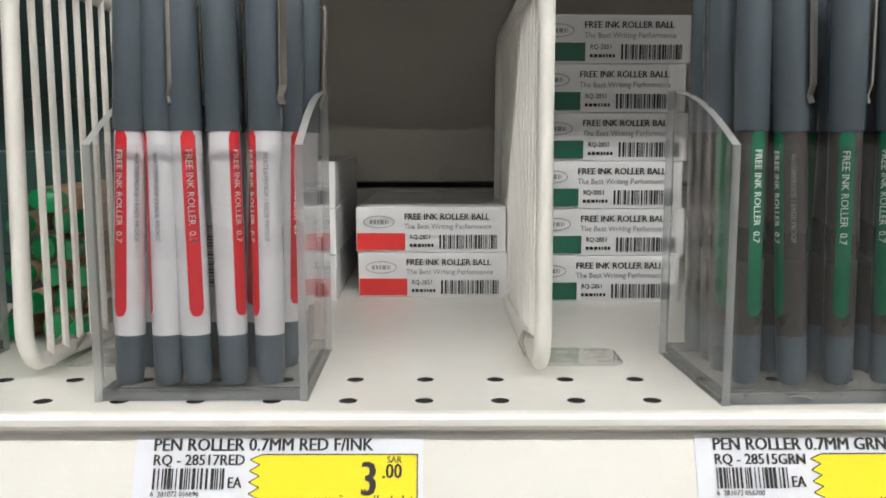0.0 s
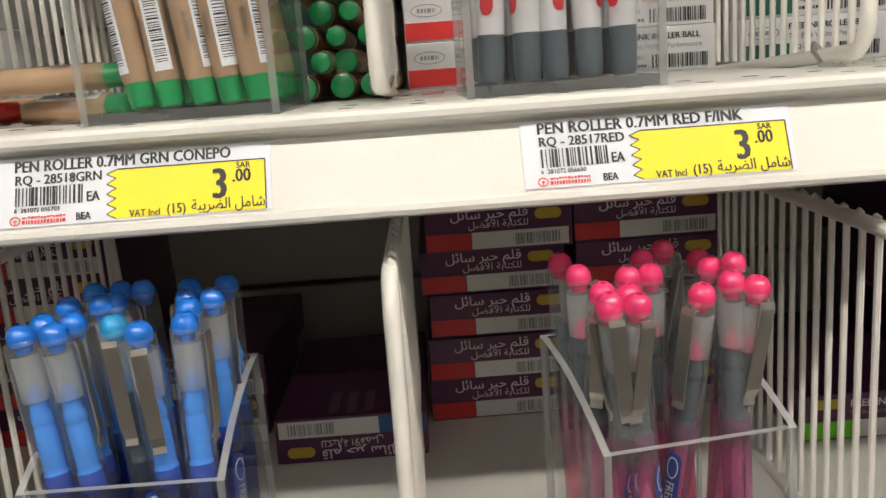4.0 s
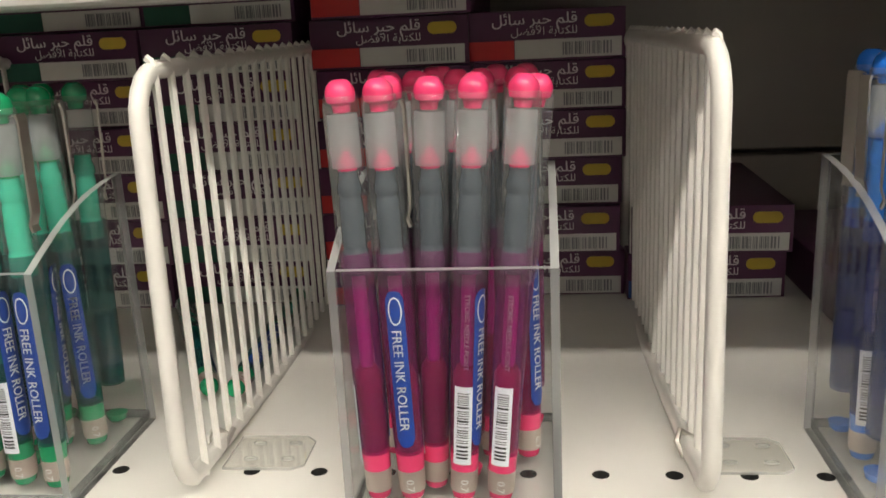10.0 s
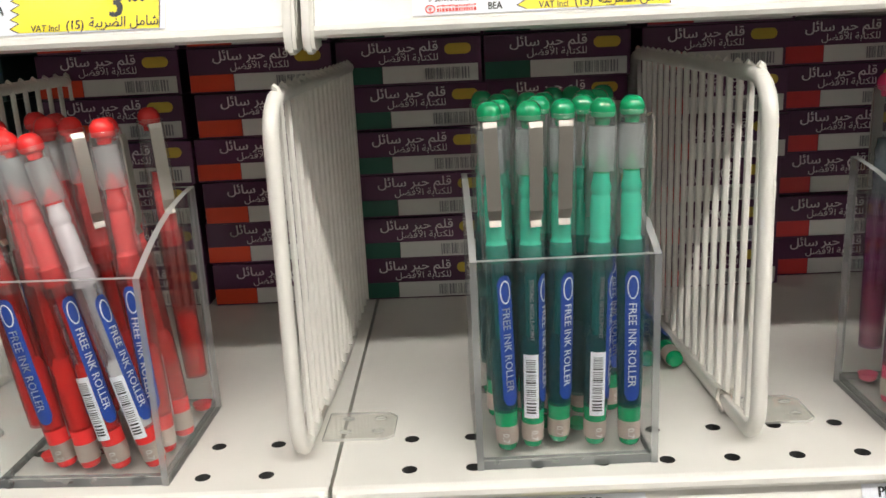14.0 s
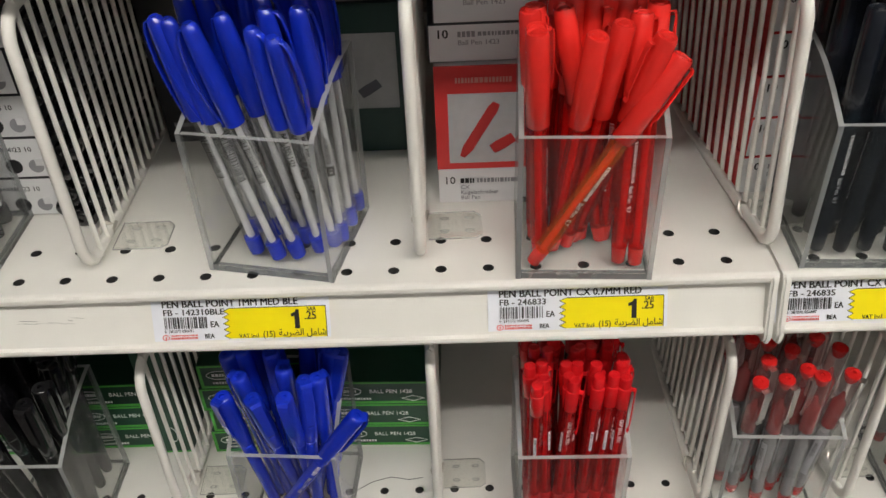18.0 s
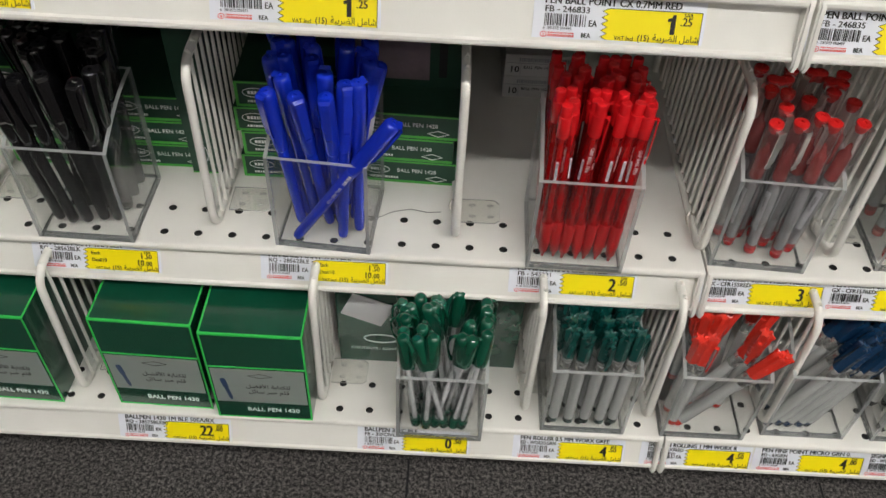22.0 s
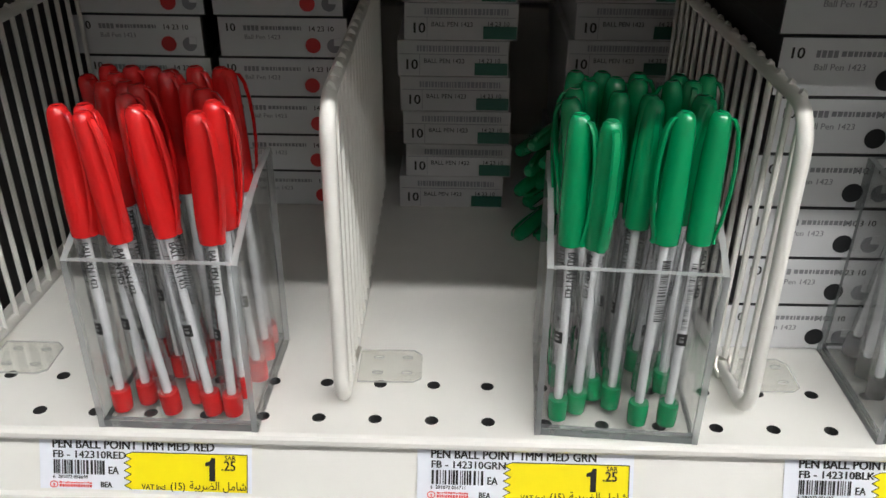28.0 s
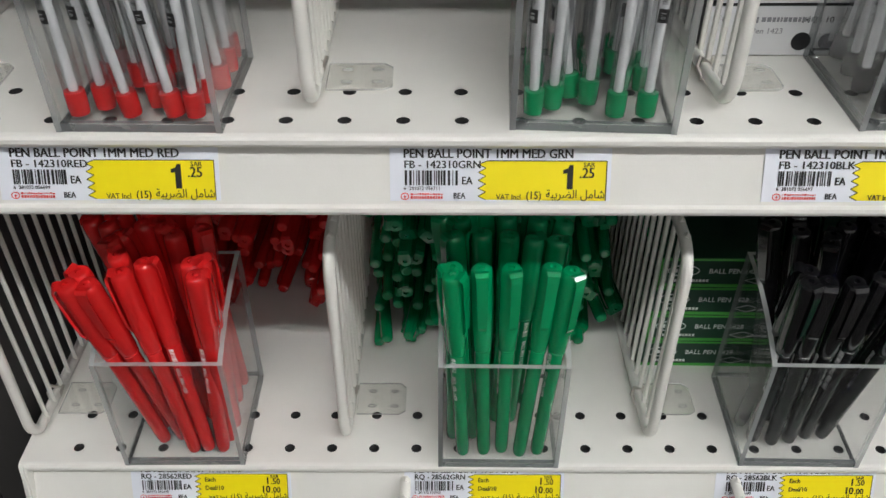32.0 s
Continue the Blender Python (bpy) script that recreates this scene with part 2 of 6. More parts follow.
def tube(points, r, seg=8, closed=False):
    """A round bar along a line of points."""
    bm = bmesh.new()
    pts = [Vector(p) for p in points]
    rings = []
    n = len(pts)
    for i, p in enumerate(pts):
        a = pts[(i - 1) % n] if closed or i > 0 else p
        b = pts[(i + 1) % n] if closed or i < n - 1 else p
        d = (b - a).normalized()
        u = d.orthogonal().normalized() if i == 0 else (u - d * u.dot(d)).normalized()
        w = d.cross(u)
        rings.append([bm.verts.new(p + (u * math.cos(2 * math.pi * k / seg) + w * math.sin(2 * math.pi * k / seg)) * r) for k in range(seg)])
    pairs = list(zip(rings, rings[1:])) + ([(rings[-1], rings[0])] if closed else [])
    for a, b in pairs:
        for k in range(seg):
            bm.faces.new((a[k], a[(k + 1) % seg], b[(k + 1) % seg], b[k]))
    if not closed:
        bm.faces.new(list(reversed(rings[0])))
        bm.faces.new(rings[-1])
    return bm


def extrude_profile(prof, x0, x1):
    """A closed (y, z) outline drawn out along x."""
    bm = bmesh.new()
    a = [bm.verts.new((x0, y, z)) for y, z in prof]
    b = [bm.verts.new((x1, y, z)) for y, z in prof]
    n = len(prof)
    for i in range(n):
        j = (i + 1) % n
        bm.faces.new((a[j], a[i], b[i], b[j]))
    bm.faces.new(a)
    bm.faces.new(list(reversed(b)))
    bmesh.ops.recalc_face_normals(bm, faces=list(bm.faces))
    return bm


def plate(outline, y0, y1):
    """A flat (x, z) outline with thickness from y0 to y1 (front is y0)."""
    bm = bmesh.new()
    a = [bm.verts.new((x, y0, z)) for x, z in outline]
    b = [bm.verts.new((x, y1, z)) for x, z in outline]
    n = len(outline)
    bm.faces.new(a)
    bm.faces.new(list(reversed(b)))
    for i in range(n):
        j = (i + 1) % n
        bm.faces.new((a[j], a[i], b[i], b[j]))
    bmesh.ops.recalc_face_normals(bm, faces=list(bm.faces))
    return bm


TEXTS = {}


def text_mesh(words, size, material, align="LEFT", squeeze=1.0, bold=0.0, depth=0.00012):
    """Letters in the built-in font as a mesh: x to the right, letters stand in z, facing -y, baseline at z = 0."""
    key = (words, size, material.name, align, squeeze, bold)
    if key in TEXTS:
        return TEXTS[key]
    cu = bpy.data.curves.new("lettering", "FONT")
    cu.body, cu.size, cu.align_x, cu.resolution_u = words, size, align, 2
    cu.extrude = depth
    ob = bpy.data.objects.new("lettering", cu)
    scene.collection.objects.link(ob)
    me = bpy.data.meshes.new_from_object(ob)
    bpy.data.objects.remove(ob)
    bpy.data.curves.remove(cu)
    me.transform(Matrix(((squeeze, 0, 0, 0), (0, 0, -1, 0), (0, 1, 0, 0), (0, 0, 0, 1))))
    if bold:
        # a heavier face: the letters again, shifted sideways
        vs = [v.co.copy() for v in me.vertices]
        fs = [tuple(p.vertices) for p in me.polygons]
        n, b = len(vs), bold * size * 1.1
        two = bpy.data.meshes.new("lettering")
        two.from_pydata([(v.x - b, v.y, v.z) for v in vs] + [(v.x + b, v.y - 0.00005, v.z) for v in vs], [], fs + [tuple(k + n for k in f) for f in fs])
        two.update()
        me = two
    me.materials.clear()
    me.materials.append(material)
    TEXTS[key] = me
    return me


def wide_text(words, size, width, material, bold=0.0):
    """Letters drawn out or pressed together to a given width."""
    plain = text_mesh(words, size, material)
    xs = [v.co.x for v in plain.vertices]
    return text_mesh(words, size, material, squeeze=width / (max(xs) - min(xs)), bold=bold)


def one_mesh(h, material):
    """A bold figure one with a flag, its right edge at x = 0."""
    bm = plate([(-0.25 * h, 0), (0, 0), (0, h), (-0.16 * h, h), (-0.22 * h, 0.86 * h), (-0.42 * h, 0.79 * h), (-0.42 * h, 0.64 * h), (-0.25 * h, 0.66 * h)], -0.0001, 0.0001)
    me = bpy.data.meshes.new("lettering")
    bm.to_mesh(me)
    bm.free()
    me.materials.append(material)
    return me


def arabic(codes):
    return "".join(chr(c) for c in reversed(codes))


AR_TAX = arabic([0xFEB7, 0xFE8E, 0xFEE3, 0xFEDE, 32, 0xFE8D, 0xFEDF, 0xFEC0, 0xFEAE, 0xFEF3, 0xFE92, 0xFE94])
AR_PEN = arabic([0xFED7, 0xFEE0, 0xFEE2, 32, 0xFEA3, 0xFE92, 0xFEAE, 32, 0xFEB3, 0xFE8E, 0xFE8B, 0xFEDE])
AR_WRITE = arabic([0xFEDF, 0xFEE0, 0xFEDC, 0xFE98, 0xFE8E, 0xFE91, 0xFE94, 32, 0xFE8D, 0xFEF7, 0xFED3, 0xFEC0, 0xFEDE])


def bars_into(bm, x0, x1, z0, z1, y, seed, mi=0, thick=0.0002):
    """Barcode bars."""
    rng = random.Random(seed)
    x = x0
    while x < x1:
        w = rng.choice((0.00035, 0.00035, 0.0007, 0.001))
        if x + w < x1:
            box_into(bm, x, y - thick, z0, x + w, y, z1, mi)
        x += w + rng.choice((0.00035, 0.0005, 0.0007, 0.001))


def bars_mesh(w, h, seed, y=0.0, material=INK):
    bm = bmesh.new()
    bars_into(bm, 0, w, 0, h, y, seed)
    me = bpy.data.meshes.new("barcode")
    bm.to_mesh(me)
    bm.free()
    me.materials.append(material)
    return me


def oval_outline(rx, rz, n=20):
    return [(rx * math.cos(2 * math.pi * i / n), rz * math.sin(2 * math.pi * i / n)) for i in range(n)]


def ring_mesh(name, rx, rz, w, y0, y1, material, n=20):
    bm = bmesh.new()
    o = oval_outline(rx, rz, n)
    q = oval_outline(rx - w, rz - w, n)
    vo = [[bm.verts.new((x, y, z)) for x, z in o] for y in (y0, y1)]
    vi = [[bm.verts.new((x, y, z)) for x, z in q] for y in (y0, y1)]
    for i in range(n):
        j = (i + 1) % n
        bm.faces.new((vo[0][i], vo[0][j], vi[0][j], vi[0][i]))
        bm.faces.new((vo[1][j], vo[1][i], vi[1][i], vi[1][j]))
        bm.faces.new((vo[0][j], vo[0][i], vo[1][i], vo[1][j]))
        bm.faces.new((vi[0][i], vi[0][j], vi[1][j], vi[1][i]))
    bmesh.ops.recalc_face_normals(bm, faces=list(bm.faces))
    me = bpy.data.meshes.new(name)
    bm.to_mesh(me)
    bm.free()
    me.materials.append(material)
    return me


# ---- the room ----
part("floor", box(-4, -4, -0.1, 4, 0.5, 0), carpet())
tagged(bpy.data.objects["floor"], "dark grey flecked carpet tile floor", "floor", kind="structure")
WALL = paint("room_wall_paint", (0.27, 0.26, 0.25), 0.7, vary=0.04, scale=3)
for nm, b in (("wall_north", (-4, 0.45, 0, 4, 0.55, 3.1)), ("wall_south", (-4, -4.1, 0, 4, -4, 3.1)), ("wall_west", (-4.1, -4, 0, -4, 0.55, 3.1)), ("wall_east", (4, -4, 0, 4.1, 0.55, 3.1))):
    tagged(part(nm, box(*b), WALL), "plain painted shop wall", "wall", kind="structure")
tagged(part("ceiling", box(-4.1, -4.1, 3.1, 4.1, 0.55, 3.2), paint("ceiling_paint", (0.75, 0.74, 0.72), 0.8)), "plain white shop ceiling", "ceiling", kind="structure")

# unseen plain partition added across the aisle to cut light on the lower shelves
tagged(part("aisle_wall", box(-4, -2.30, 0, 4, -2.2, 2.1), paint("aisle_wall_paint", (0.30, 0.29, 0.28), 0.6, vary=0.05, scale=3)), "plain grey unseen partition that blocks light across the aisle", "wall", kind="structure")

# carpet tile joints
JOINT = paint("carpet_joint", (0.012, 0.012, 0.014), 0.95)
for k, (x0, y0, x1, y1) in enumerate([(-1.72 + 0.5 * i, -2.0, -1.7175 + 0.5 * i, 0.1) for i in range(8)]):
    tagged(part("carpet_joint", box(x0, y0, 0.0, x1, y1, 0.0008), JOINT), "dark seam between carpet tiles", "seam", group="carpet seams", kind="structure")

# ceiling tube lights over the aisle
GLOW = paint("lit_tube", (1.0, 0.97, 0.91), 0.4, emit=LAMP, vary=0.0)
HOUSING = paint("lamp_housing", (0.8, 0.8, 0.8), 0.4)


def ceiling_light(x, y, length, wide, tall):
    e = tagged(new("ceiling_light"), "white linear fluorescent ceiling light", "ceiling light", group="aisle ceiling lights")
    e.location = (x, y, 3.02)
    part("housing", box(-length / 2 - 0.02, -0.16, 0.03, length / 2 + 0.02, 0.16, 0.075, 0.005), HOUSING, e)
    part("diffuser", box(-length / 2, -wide / 2, 0.03 - tall, length / 2, wide / 2, 0.03, 0.001), GLOW, e)


for ly, wide, tall in LIGHT_ROWS:
    for lx in LIGHT_XS:
        ceiling_light(lx, ly, 1.2, wide, tall)

# ---- shelving ----
SCUFF = paint("scuff_grey", (0.30, 0.29, 0.27), 0.6, vary=0.2, scale=200)
LEVELS = dict(A=(1.128, 0.0215), B=(0.9278, -0.006), C=(0.70, -0.001), D=(0.4763, 0.0005), E=(0.3171, -0.043))
BAYS = ((-0.905, -0.0008), (0.0008, 0.905))
DEEP = 0.36
PROFILE = [(0.003, 0.0), (0.0012, -0.0006), (0.0002, -0.002), (0.0, -0.004), (0.0008, -0.0056), (0.0036, -0.0066), (0.0052, -0.0078), (0.0054, -0.0085), (-0.0045, -0.0312), (-0.0066, -0.0318), (-0.0072, -0.0335), (-0.0066, -0.0352), (-0.0045, -0.0362), (0.018, -0.0362), (0.018, -0.0335), (0.0055, -0.0335), (0.007, -0.02), (0.0095, -0.012)]


def deck_mesh(x0, x1, y0, holes_from):
    """A folded steel shelf: perforated front strip, flat rear, rolled nose and slanted label rail."""
    bm = bmesh.new()
    H, R, n = 0.025, 0.0031, 12
    y_a, y_b, y_c = y0 + 0.0005, y0 + 0.026, y0 + 0.051
    cols = int((x1 - x0) / H)
    ys = (y0 + 0.003, y_b, y_c)

    def quad(a, b, c, d, mi=0):
        f = bm.faces.new([bm.verts.new(p) for p in (a, b, c, d)])
        f.material_index = mi

    start = holes_from
    while start - H / 2 > x0 + 0.004 + H:
        start -= H
    while start - H / 2 < x0 + 0.004:
        start += H
    last = start
    while last + H * 1.5 < x1 - 0.004:
        last += H
    for r in range(2):
        ya, yb = ys[r], ys[r + 1]
        cy = y0 + 0.0135 + 0.025 * r
        x = start
        while x <= last + 1e-6:
            xa, xb = x - H / 2, x + H / 2
            ring, low, outer = [], [], []
            for k in range(n):
                t = 2 * math.pi * (k + 0.5) / n
                c, s = math.cos(t), math.sin(t)
                ring.append(bm.verts.new((x + R * c, cy + R * 0.95 * s, 0)))
                # each hole is a shallow pit, its shade painted near black on wall and floor
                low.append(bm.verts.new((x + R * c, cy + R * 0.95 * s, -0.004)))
                m = max(abs(c), abs(s))
                ox = x + (H / 2) * c / m
                oy = cy + ((yb - cy) if s > 0 else (cy - ya)) * s / m
                outer.append(bm.verts.new((ox, oy, 0)))
            corner = {}
            for k in range(n):
                j = (k + 1) % n
                bm.faces.new((ring[k], outer[k], outer[j], ring[j]))
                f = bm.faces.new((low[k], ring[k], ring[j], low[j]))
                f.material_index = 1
                a, b = outer[k].co, outer[j].co
                if abs(a.x - b.x) > 1e-5 and abs(a.y - b.y) > 1e-5:
                    cx = xa if min(a.x, b.x) < xa + 1e-5 else xb
                    c2 = ya if min(a.y, b.y) < ya + 1e-5 else yb
                    bm.faces.new((outer[k], bm.verts.new((cx, c2, 0)), outer[j]))
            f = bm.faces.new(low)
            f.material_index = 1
            x += H
        quad((x0, ya, 0), (start - H / 2, ya, 0), (start - H / 2, yb, 0), (x0, yb, 0))
        quad((last + H / 2, ya, 0), (x1, ya, 0), (x1, yb, 0), (last + H / 2, yb, 0))
    quad((x0, y_c, 0), (x1, y_c, 0), (x1, DEEP, 0), (x0, DEEP, 0))
    quad((x0, DEEP, -0.012), (x1, DEEP, -0.012), (x1, y0 + 0.008, -0.012), (x0, y0 + 0.008, -0.012))
    for a, b in zip(PROFILE, PROFILE[1:]):
        quad((x0, y0 + a[0], a[1]), (x0, y0 + b[0], b[1]), (x1, y0 + b[0], b[1]), (x1, y0 + a[0], a[1]))
    for x in (x0, x1):
        f = bm.faces.new([bm.verts.new((x, y0 + p[0], p[1])) for p in PROFILE])
        quad((x, y0 + 0.008, 0), (x, DEEP, 0), (x, DEEP, -0.012), (x, y0 + 0.008, -0.012))
    bmesh.ops.remove_doubles(bm, verts=list(bm.verts), dist=1e-5)
    return bm


def end_cap(x, y0):
    """The folded end of the label rail, which stands proud beside the bay joint."""
    prof = [(0.010, -0.0005), (0.001, -0.0005), (-0.0018, -0.003), (-0.0030, -0.010), (-0.0085, -0.030), (-0.0100, -0.036), (-0.0085, -0.0405), (-0.0050, -0.0415), (0.010, -0.040)]
    bm = extrude_profile([(y0 + y, z) for y, z in prof], x - 0.0021, x + 0.0021)
    bmesh.ops.bevel(bm, geom=[e for e in bm.edges if abs(e.verts[0].co.x - e.verts[1].co.x) < 1e-6], offset=0.0012, segments=2, affect="EDGES")
    return bm


HOLE_START = dict(A=0.6494, B=0.1543, C=-0.725, D=-0.2235, E=-0.2718)
for lev, (z, y0) in LEVELS.items():
    for bi, (x0, x1) in enumerate(BAYS):
        hs = HOLE_START[lev] if (bi == 1) == (HOLE_START[lev] > 0) else (-0.0267 if lev == "B" else 0.0205)
        sh = part("shelf", deck_mesh(x0, x1, y0, hs), [SHELF, HOLE_SHADE], at=Matrix.Translation((0, 0, z)))
        tagged(sh, "white enamelled perforated steel shelf with a slanted label rail", "shelf", group="gondola shelves")
        part("end_cap", end_cap(x0 + 0.0024, y0), SHELF, sh, smooth=True)
        part("end_cap", end_cap(x1 - 0.0024, y0), SHELF, sh, smooth=True)

rng = random.Random(77)
for lev, x, w in (("C", -0.392, 0.022), ("C", -0.375, 0.010), ("A", 0.19, 0.006), ("D", -0.135, 0.016), ("D", -0.30, 0.01), ("B", 0.36, 0.004), ("C", -0.62, 0.003)):
    z, y0 = LEVELS[lev]
    bm = bmesh.new()
    for k in range(7):
        a = x + rng.uniform(-w / 2, w / 2)
        b = a + rng.uniform(0.2, 0.5) * w
        zz = rng.uniform(-0.019, -0.015)
        th = rng.uniform(0.0001, 0.00028)
        yy = y0 + 0.0054 - 0.0099 * (-zz - 0.0085) / 0.0227 - 0.00025
        q = [bm.verts.new(p) for p in ((a, yy, z + zz), (b, yy, z + zz - 0.0006), (b, yy, z + zz - 0.0006 + th), (a, yy, z + zz + th))]
        bm.faces.new(q)
    tagged(part("scuff_mark", bm, SCUFF), "thin grey scuff on the white label rail", "scuff", group="rail scuffs", kind="stuff")

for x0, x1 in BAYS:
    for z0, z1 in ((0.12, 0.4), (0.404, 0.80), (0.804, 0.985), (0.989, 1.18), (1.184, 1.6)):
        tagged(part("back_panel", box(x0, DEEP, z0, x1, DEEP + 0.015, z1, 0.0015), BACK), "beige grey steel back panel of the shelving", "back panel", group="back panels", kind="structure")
    tagged(part("kick_plate", box(x0, 0.22, 0.0, x1, 0.235, 0.30), SHELF), "white steel kick plate under the bottom shelf", "kick plate", kind="structure")
for x in (-0.93, 0.93):
    tagged(part("upright_panel", box(x - 0.02, 0.03, 0, x + 0.02, 0.40, 1.6, 0.002), paint("dark_upright", (0.035, 0.033, 0.032), 0.5)), "dark end panel of the shelving", "end panel", kind="structure")
tagged(part("top_shelf", box(-0.905, 0.05, 1.375, 0.905, DEEP, 1.39), SHELF), "white steel shelf above the pens", "shelf")


# ---- wire dividers ----
D_LEN, D_HIGH, D_R = 0.225, 0.147, 0.0031


def divider_frame():
    pts = []
    r = 0.016

    def arc(cy, cz, a0, a1):
        for k in range(6):
            t = radians(a0 + (a1 - a0) * k / 5)
            pts.append((0, cy + r * math.cos(t), cz + r * math.sin(t)))

    z0, z1 = D_R + 0.001, D_HIGH - D_R
    arc(r, z1 - r, 180, 90)
    arc(D_LEN - r, z1 - r, 90, 0)
    arc(D_LEN - 0.006, z0 + 0.004, 0, -60)
    arc(0.012, z0 + r, -120, -180)
    return tube(pts, D_R, 10, closed=True)


FIRST_DIVIDER = []


def divider(x, y, z, yaw=0.0, tilt=0.0):
    m = pose(x, y, z, 0, tilt, yaw)
    if FIRST_DIVIDER:
        return copy_thing(FIRST_DIVIDER[0], m)
    e = tagged(new("wire_divider"), "white coated wire shelf divider on a clear plastic foot", "shelf divider", group="wire shelf dividers")
    e.matrix_basis = m
    part("frame", divider_frame(), WIRE, e, smooth=True)
    w = tube([(0, 0, 0.003), (0, 0, D_HIGH - 0.0035), (-0.0008, 0, D_HIGH - 0.0002), (-0.0022, 0, D_HIGH + 0.0008)], 0.0014, 6)
    me = part("wire", w, WIRE, e, smooth=True, at=pose(0.0016, 0.012, 0)).data
    for k in range(1, 17):
        part("wire", me, None, e, at=pose(0.0016, 0.012 + 0.0126 * k, 0))
    bm = plate([(0.004, 0.0), (0.030, 0.0), (0.034, 0.003), (0.034, 0.021), (0.030, 0.025), (0.004, 0.025)], 0.0, 0.0011)
    bmesh.ops.rotate(bm, verts=list(bm.verts), matrix=Matrix.Rotation(radians(-90), 3, "X"))
    for f in bm.faces:
        f.normal_flip()
        f.material_index = 1 if abs(f.normal.z) < 0.5 else 0
    foot = part("foot", bm, [FOOTP, FOOTEDGE], e, "clear plastic foot plate", at=pose(0, 0.020, 0.0012))
    bm = bmesh.new()
    for fx, fy in ((0.013, 0.006), (0.013, 0.018), (0.027, 0.006), (0.027, 0.018)):
        rim = [[bm.verts.new((fx + a * math.cos(t), fy + b * math.sin(t), h)) for t in [2 * math.pi * k / 14 for k in range(14)]] for a, b, h in ((0.0026, 0.0012, 0.0), (0.0026, 0.0012, 0.0006), (0.0020, 0.0007, 0.0006), (0.0020, 0.0007, 0.0))]
        for p, q in zip(rim, rim[1:]):
            for k in range(14):
                bm.faces.new((p[k], p[(k + 1) % 14], q[(k + 1) % 14], q[k]))
    part("slot_rims", bm, FOOTEDGE, foot)
    hook = tube([(0.002, 0.036, 0.006), (-0.003, 0.034, 0.010), (-0.0045, 0.031, 0.007), (-0.003, 0.028, 0.003), (0.002, 0.030, 0.004), (0.004, 0.036, 0.009)], 0.0011, 6)
    part("clip_wire", hook, STEEL, e, "bent steel fixing clip", smooth=True)
    FIRST_DIVIDER.append(e)
    return e


for lev, xs in (("A", (0.8630, 0.6905, 0.5105, 0.3370, 0.1935, 0.02)), ("B", (0.860, 0.687, 0.5105, 0.3365, 0.1640, -0.0130, -0.1887, -0.39)), ("C", (0.178, -0.0030, -0.1855, -0.3610, -0.5375, -0.7145, -0.893)), ("D", (0.187, 0.0915, -0.0045, -0.1845, -0.3600, -0.5360, -0.7150, -0.8985)), ("E", (0.185, 0.0836, -0.0155, -0.1174, -0.2862, -0.4842, -0.68))):
    z, y0 = LEVELS[lev]
    rng = random.Random(lev)
    for x in xs:
        divider(x, y0 + (0.036 if lev == "A" else 0.019), z, {-0.013: -1.5, -0.1887: -3.0, -0.0030: 4.0}.get(x, rng.uniform(-1.2, 1.2)), -3.2 if x == -0.0030 else 0.0)

# ---- acrylic cups ----
CW, CD, CF, CB, CT = 0.0695, 0.0695, 0.0835, 0.104, 0.0026
FIRST_CUP = []


def panel(outline, axis, a, b):
    """An acrylic sheet with milky sawn edges. axis y: outline in (x, z); axis x: outline in (y, z)."""
    bm = bmesh.new()
    if axis == "y":
        A = [bm.verts.new((u, a, v)) for u, v in outline]
        B = [bm.verts.new((u, b, v)) for u, v in outline]
    else:
        A = [bm.verts.new((a, u, v)) for u, v in outline]
        B = [bm.verts.new((b, u, v)) for u, v in outline]
    n = len(outline)
    bm.faces.new(A)
    bm.faces.new(list(reversed(B)))
    for i in range(n):
        j = (i + 1) % n
        f = bm.faces.new((A[j], A[i], B[i], B[j]))
        upright = abs(outline[i][0] - outline[j][0]) < 1e-6
        low = outline[i][1] < 0.005 and outline[j][1] < 0.005
        f.material_index = 2 if low else (3 if upright else 1)
    bmesh.ops.recalc_face_normals(bm, faces=list(bm.faces))
    return bm


def cup(x, y, z, yaw=0.0, label="clear acrylic pen cup with a low front"):
    """Stands with the middle of its front bottom edge at x, y, z."""
    m = pose(x, y, z, 0, 0, yaw)
    if FIRST_CUP:
        c = copy_thing(FIRST_CUP[0], m)
        return tagged(c, label)
    e = tagged(new("pen_cup"), label, "pen cup", group="acrylic pen cups")
    e.matrix_basis = m
    h = CW / 2
    mats = [ACRYLIC, EDGE, BASEEDGE, CORNER]
    part("front_panel", panel([(-h + CT, 0.0042), (h - CT, 0.0042), (h - CT, CF), (-h + CT, CF)], "y", 0, CT), mats, e)
    part("back_panel", panel([(-h + CT, 0.0042), (h - CT, 0.0042), (h - CT, CB), (-h + CT, CB)], "y", CD - CT, CD), mats, e)
    side = [(0, 0.0), (CD, 0.0), (CD, CB)]
    for k in range(1, 8):
        t = k / 8
        side.append((CD * (1 - t), CF + (CB - CF) * (1 - t) + 0.0045 * math.sin(math.pi * t)))
    side.append((0, CF))
    part("side_panel", panel(side, "x", -h, -h + CT), mats, e)
    part("side_panel", panel(side, "x", h - CT, h), mats, e)
    bm = bmesh.new()
    fs = box_into(bm, -h + CT, 0.0, 0.0003, h - CT, CD, 0.0041)
    for f in fs[2:]:
        f.material_index = 1
    part("base", bm, [ACRYLIC, BASEEDGE], e, "thick clear base with grey edges")
    FIRST_CUP.append(e)
    return e


# ---- shelf labels ----
LIFT = dict(A=0.0, B=0.0, C=0.0010, D=0.0030, E=-0.0012)

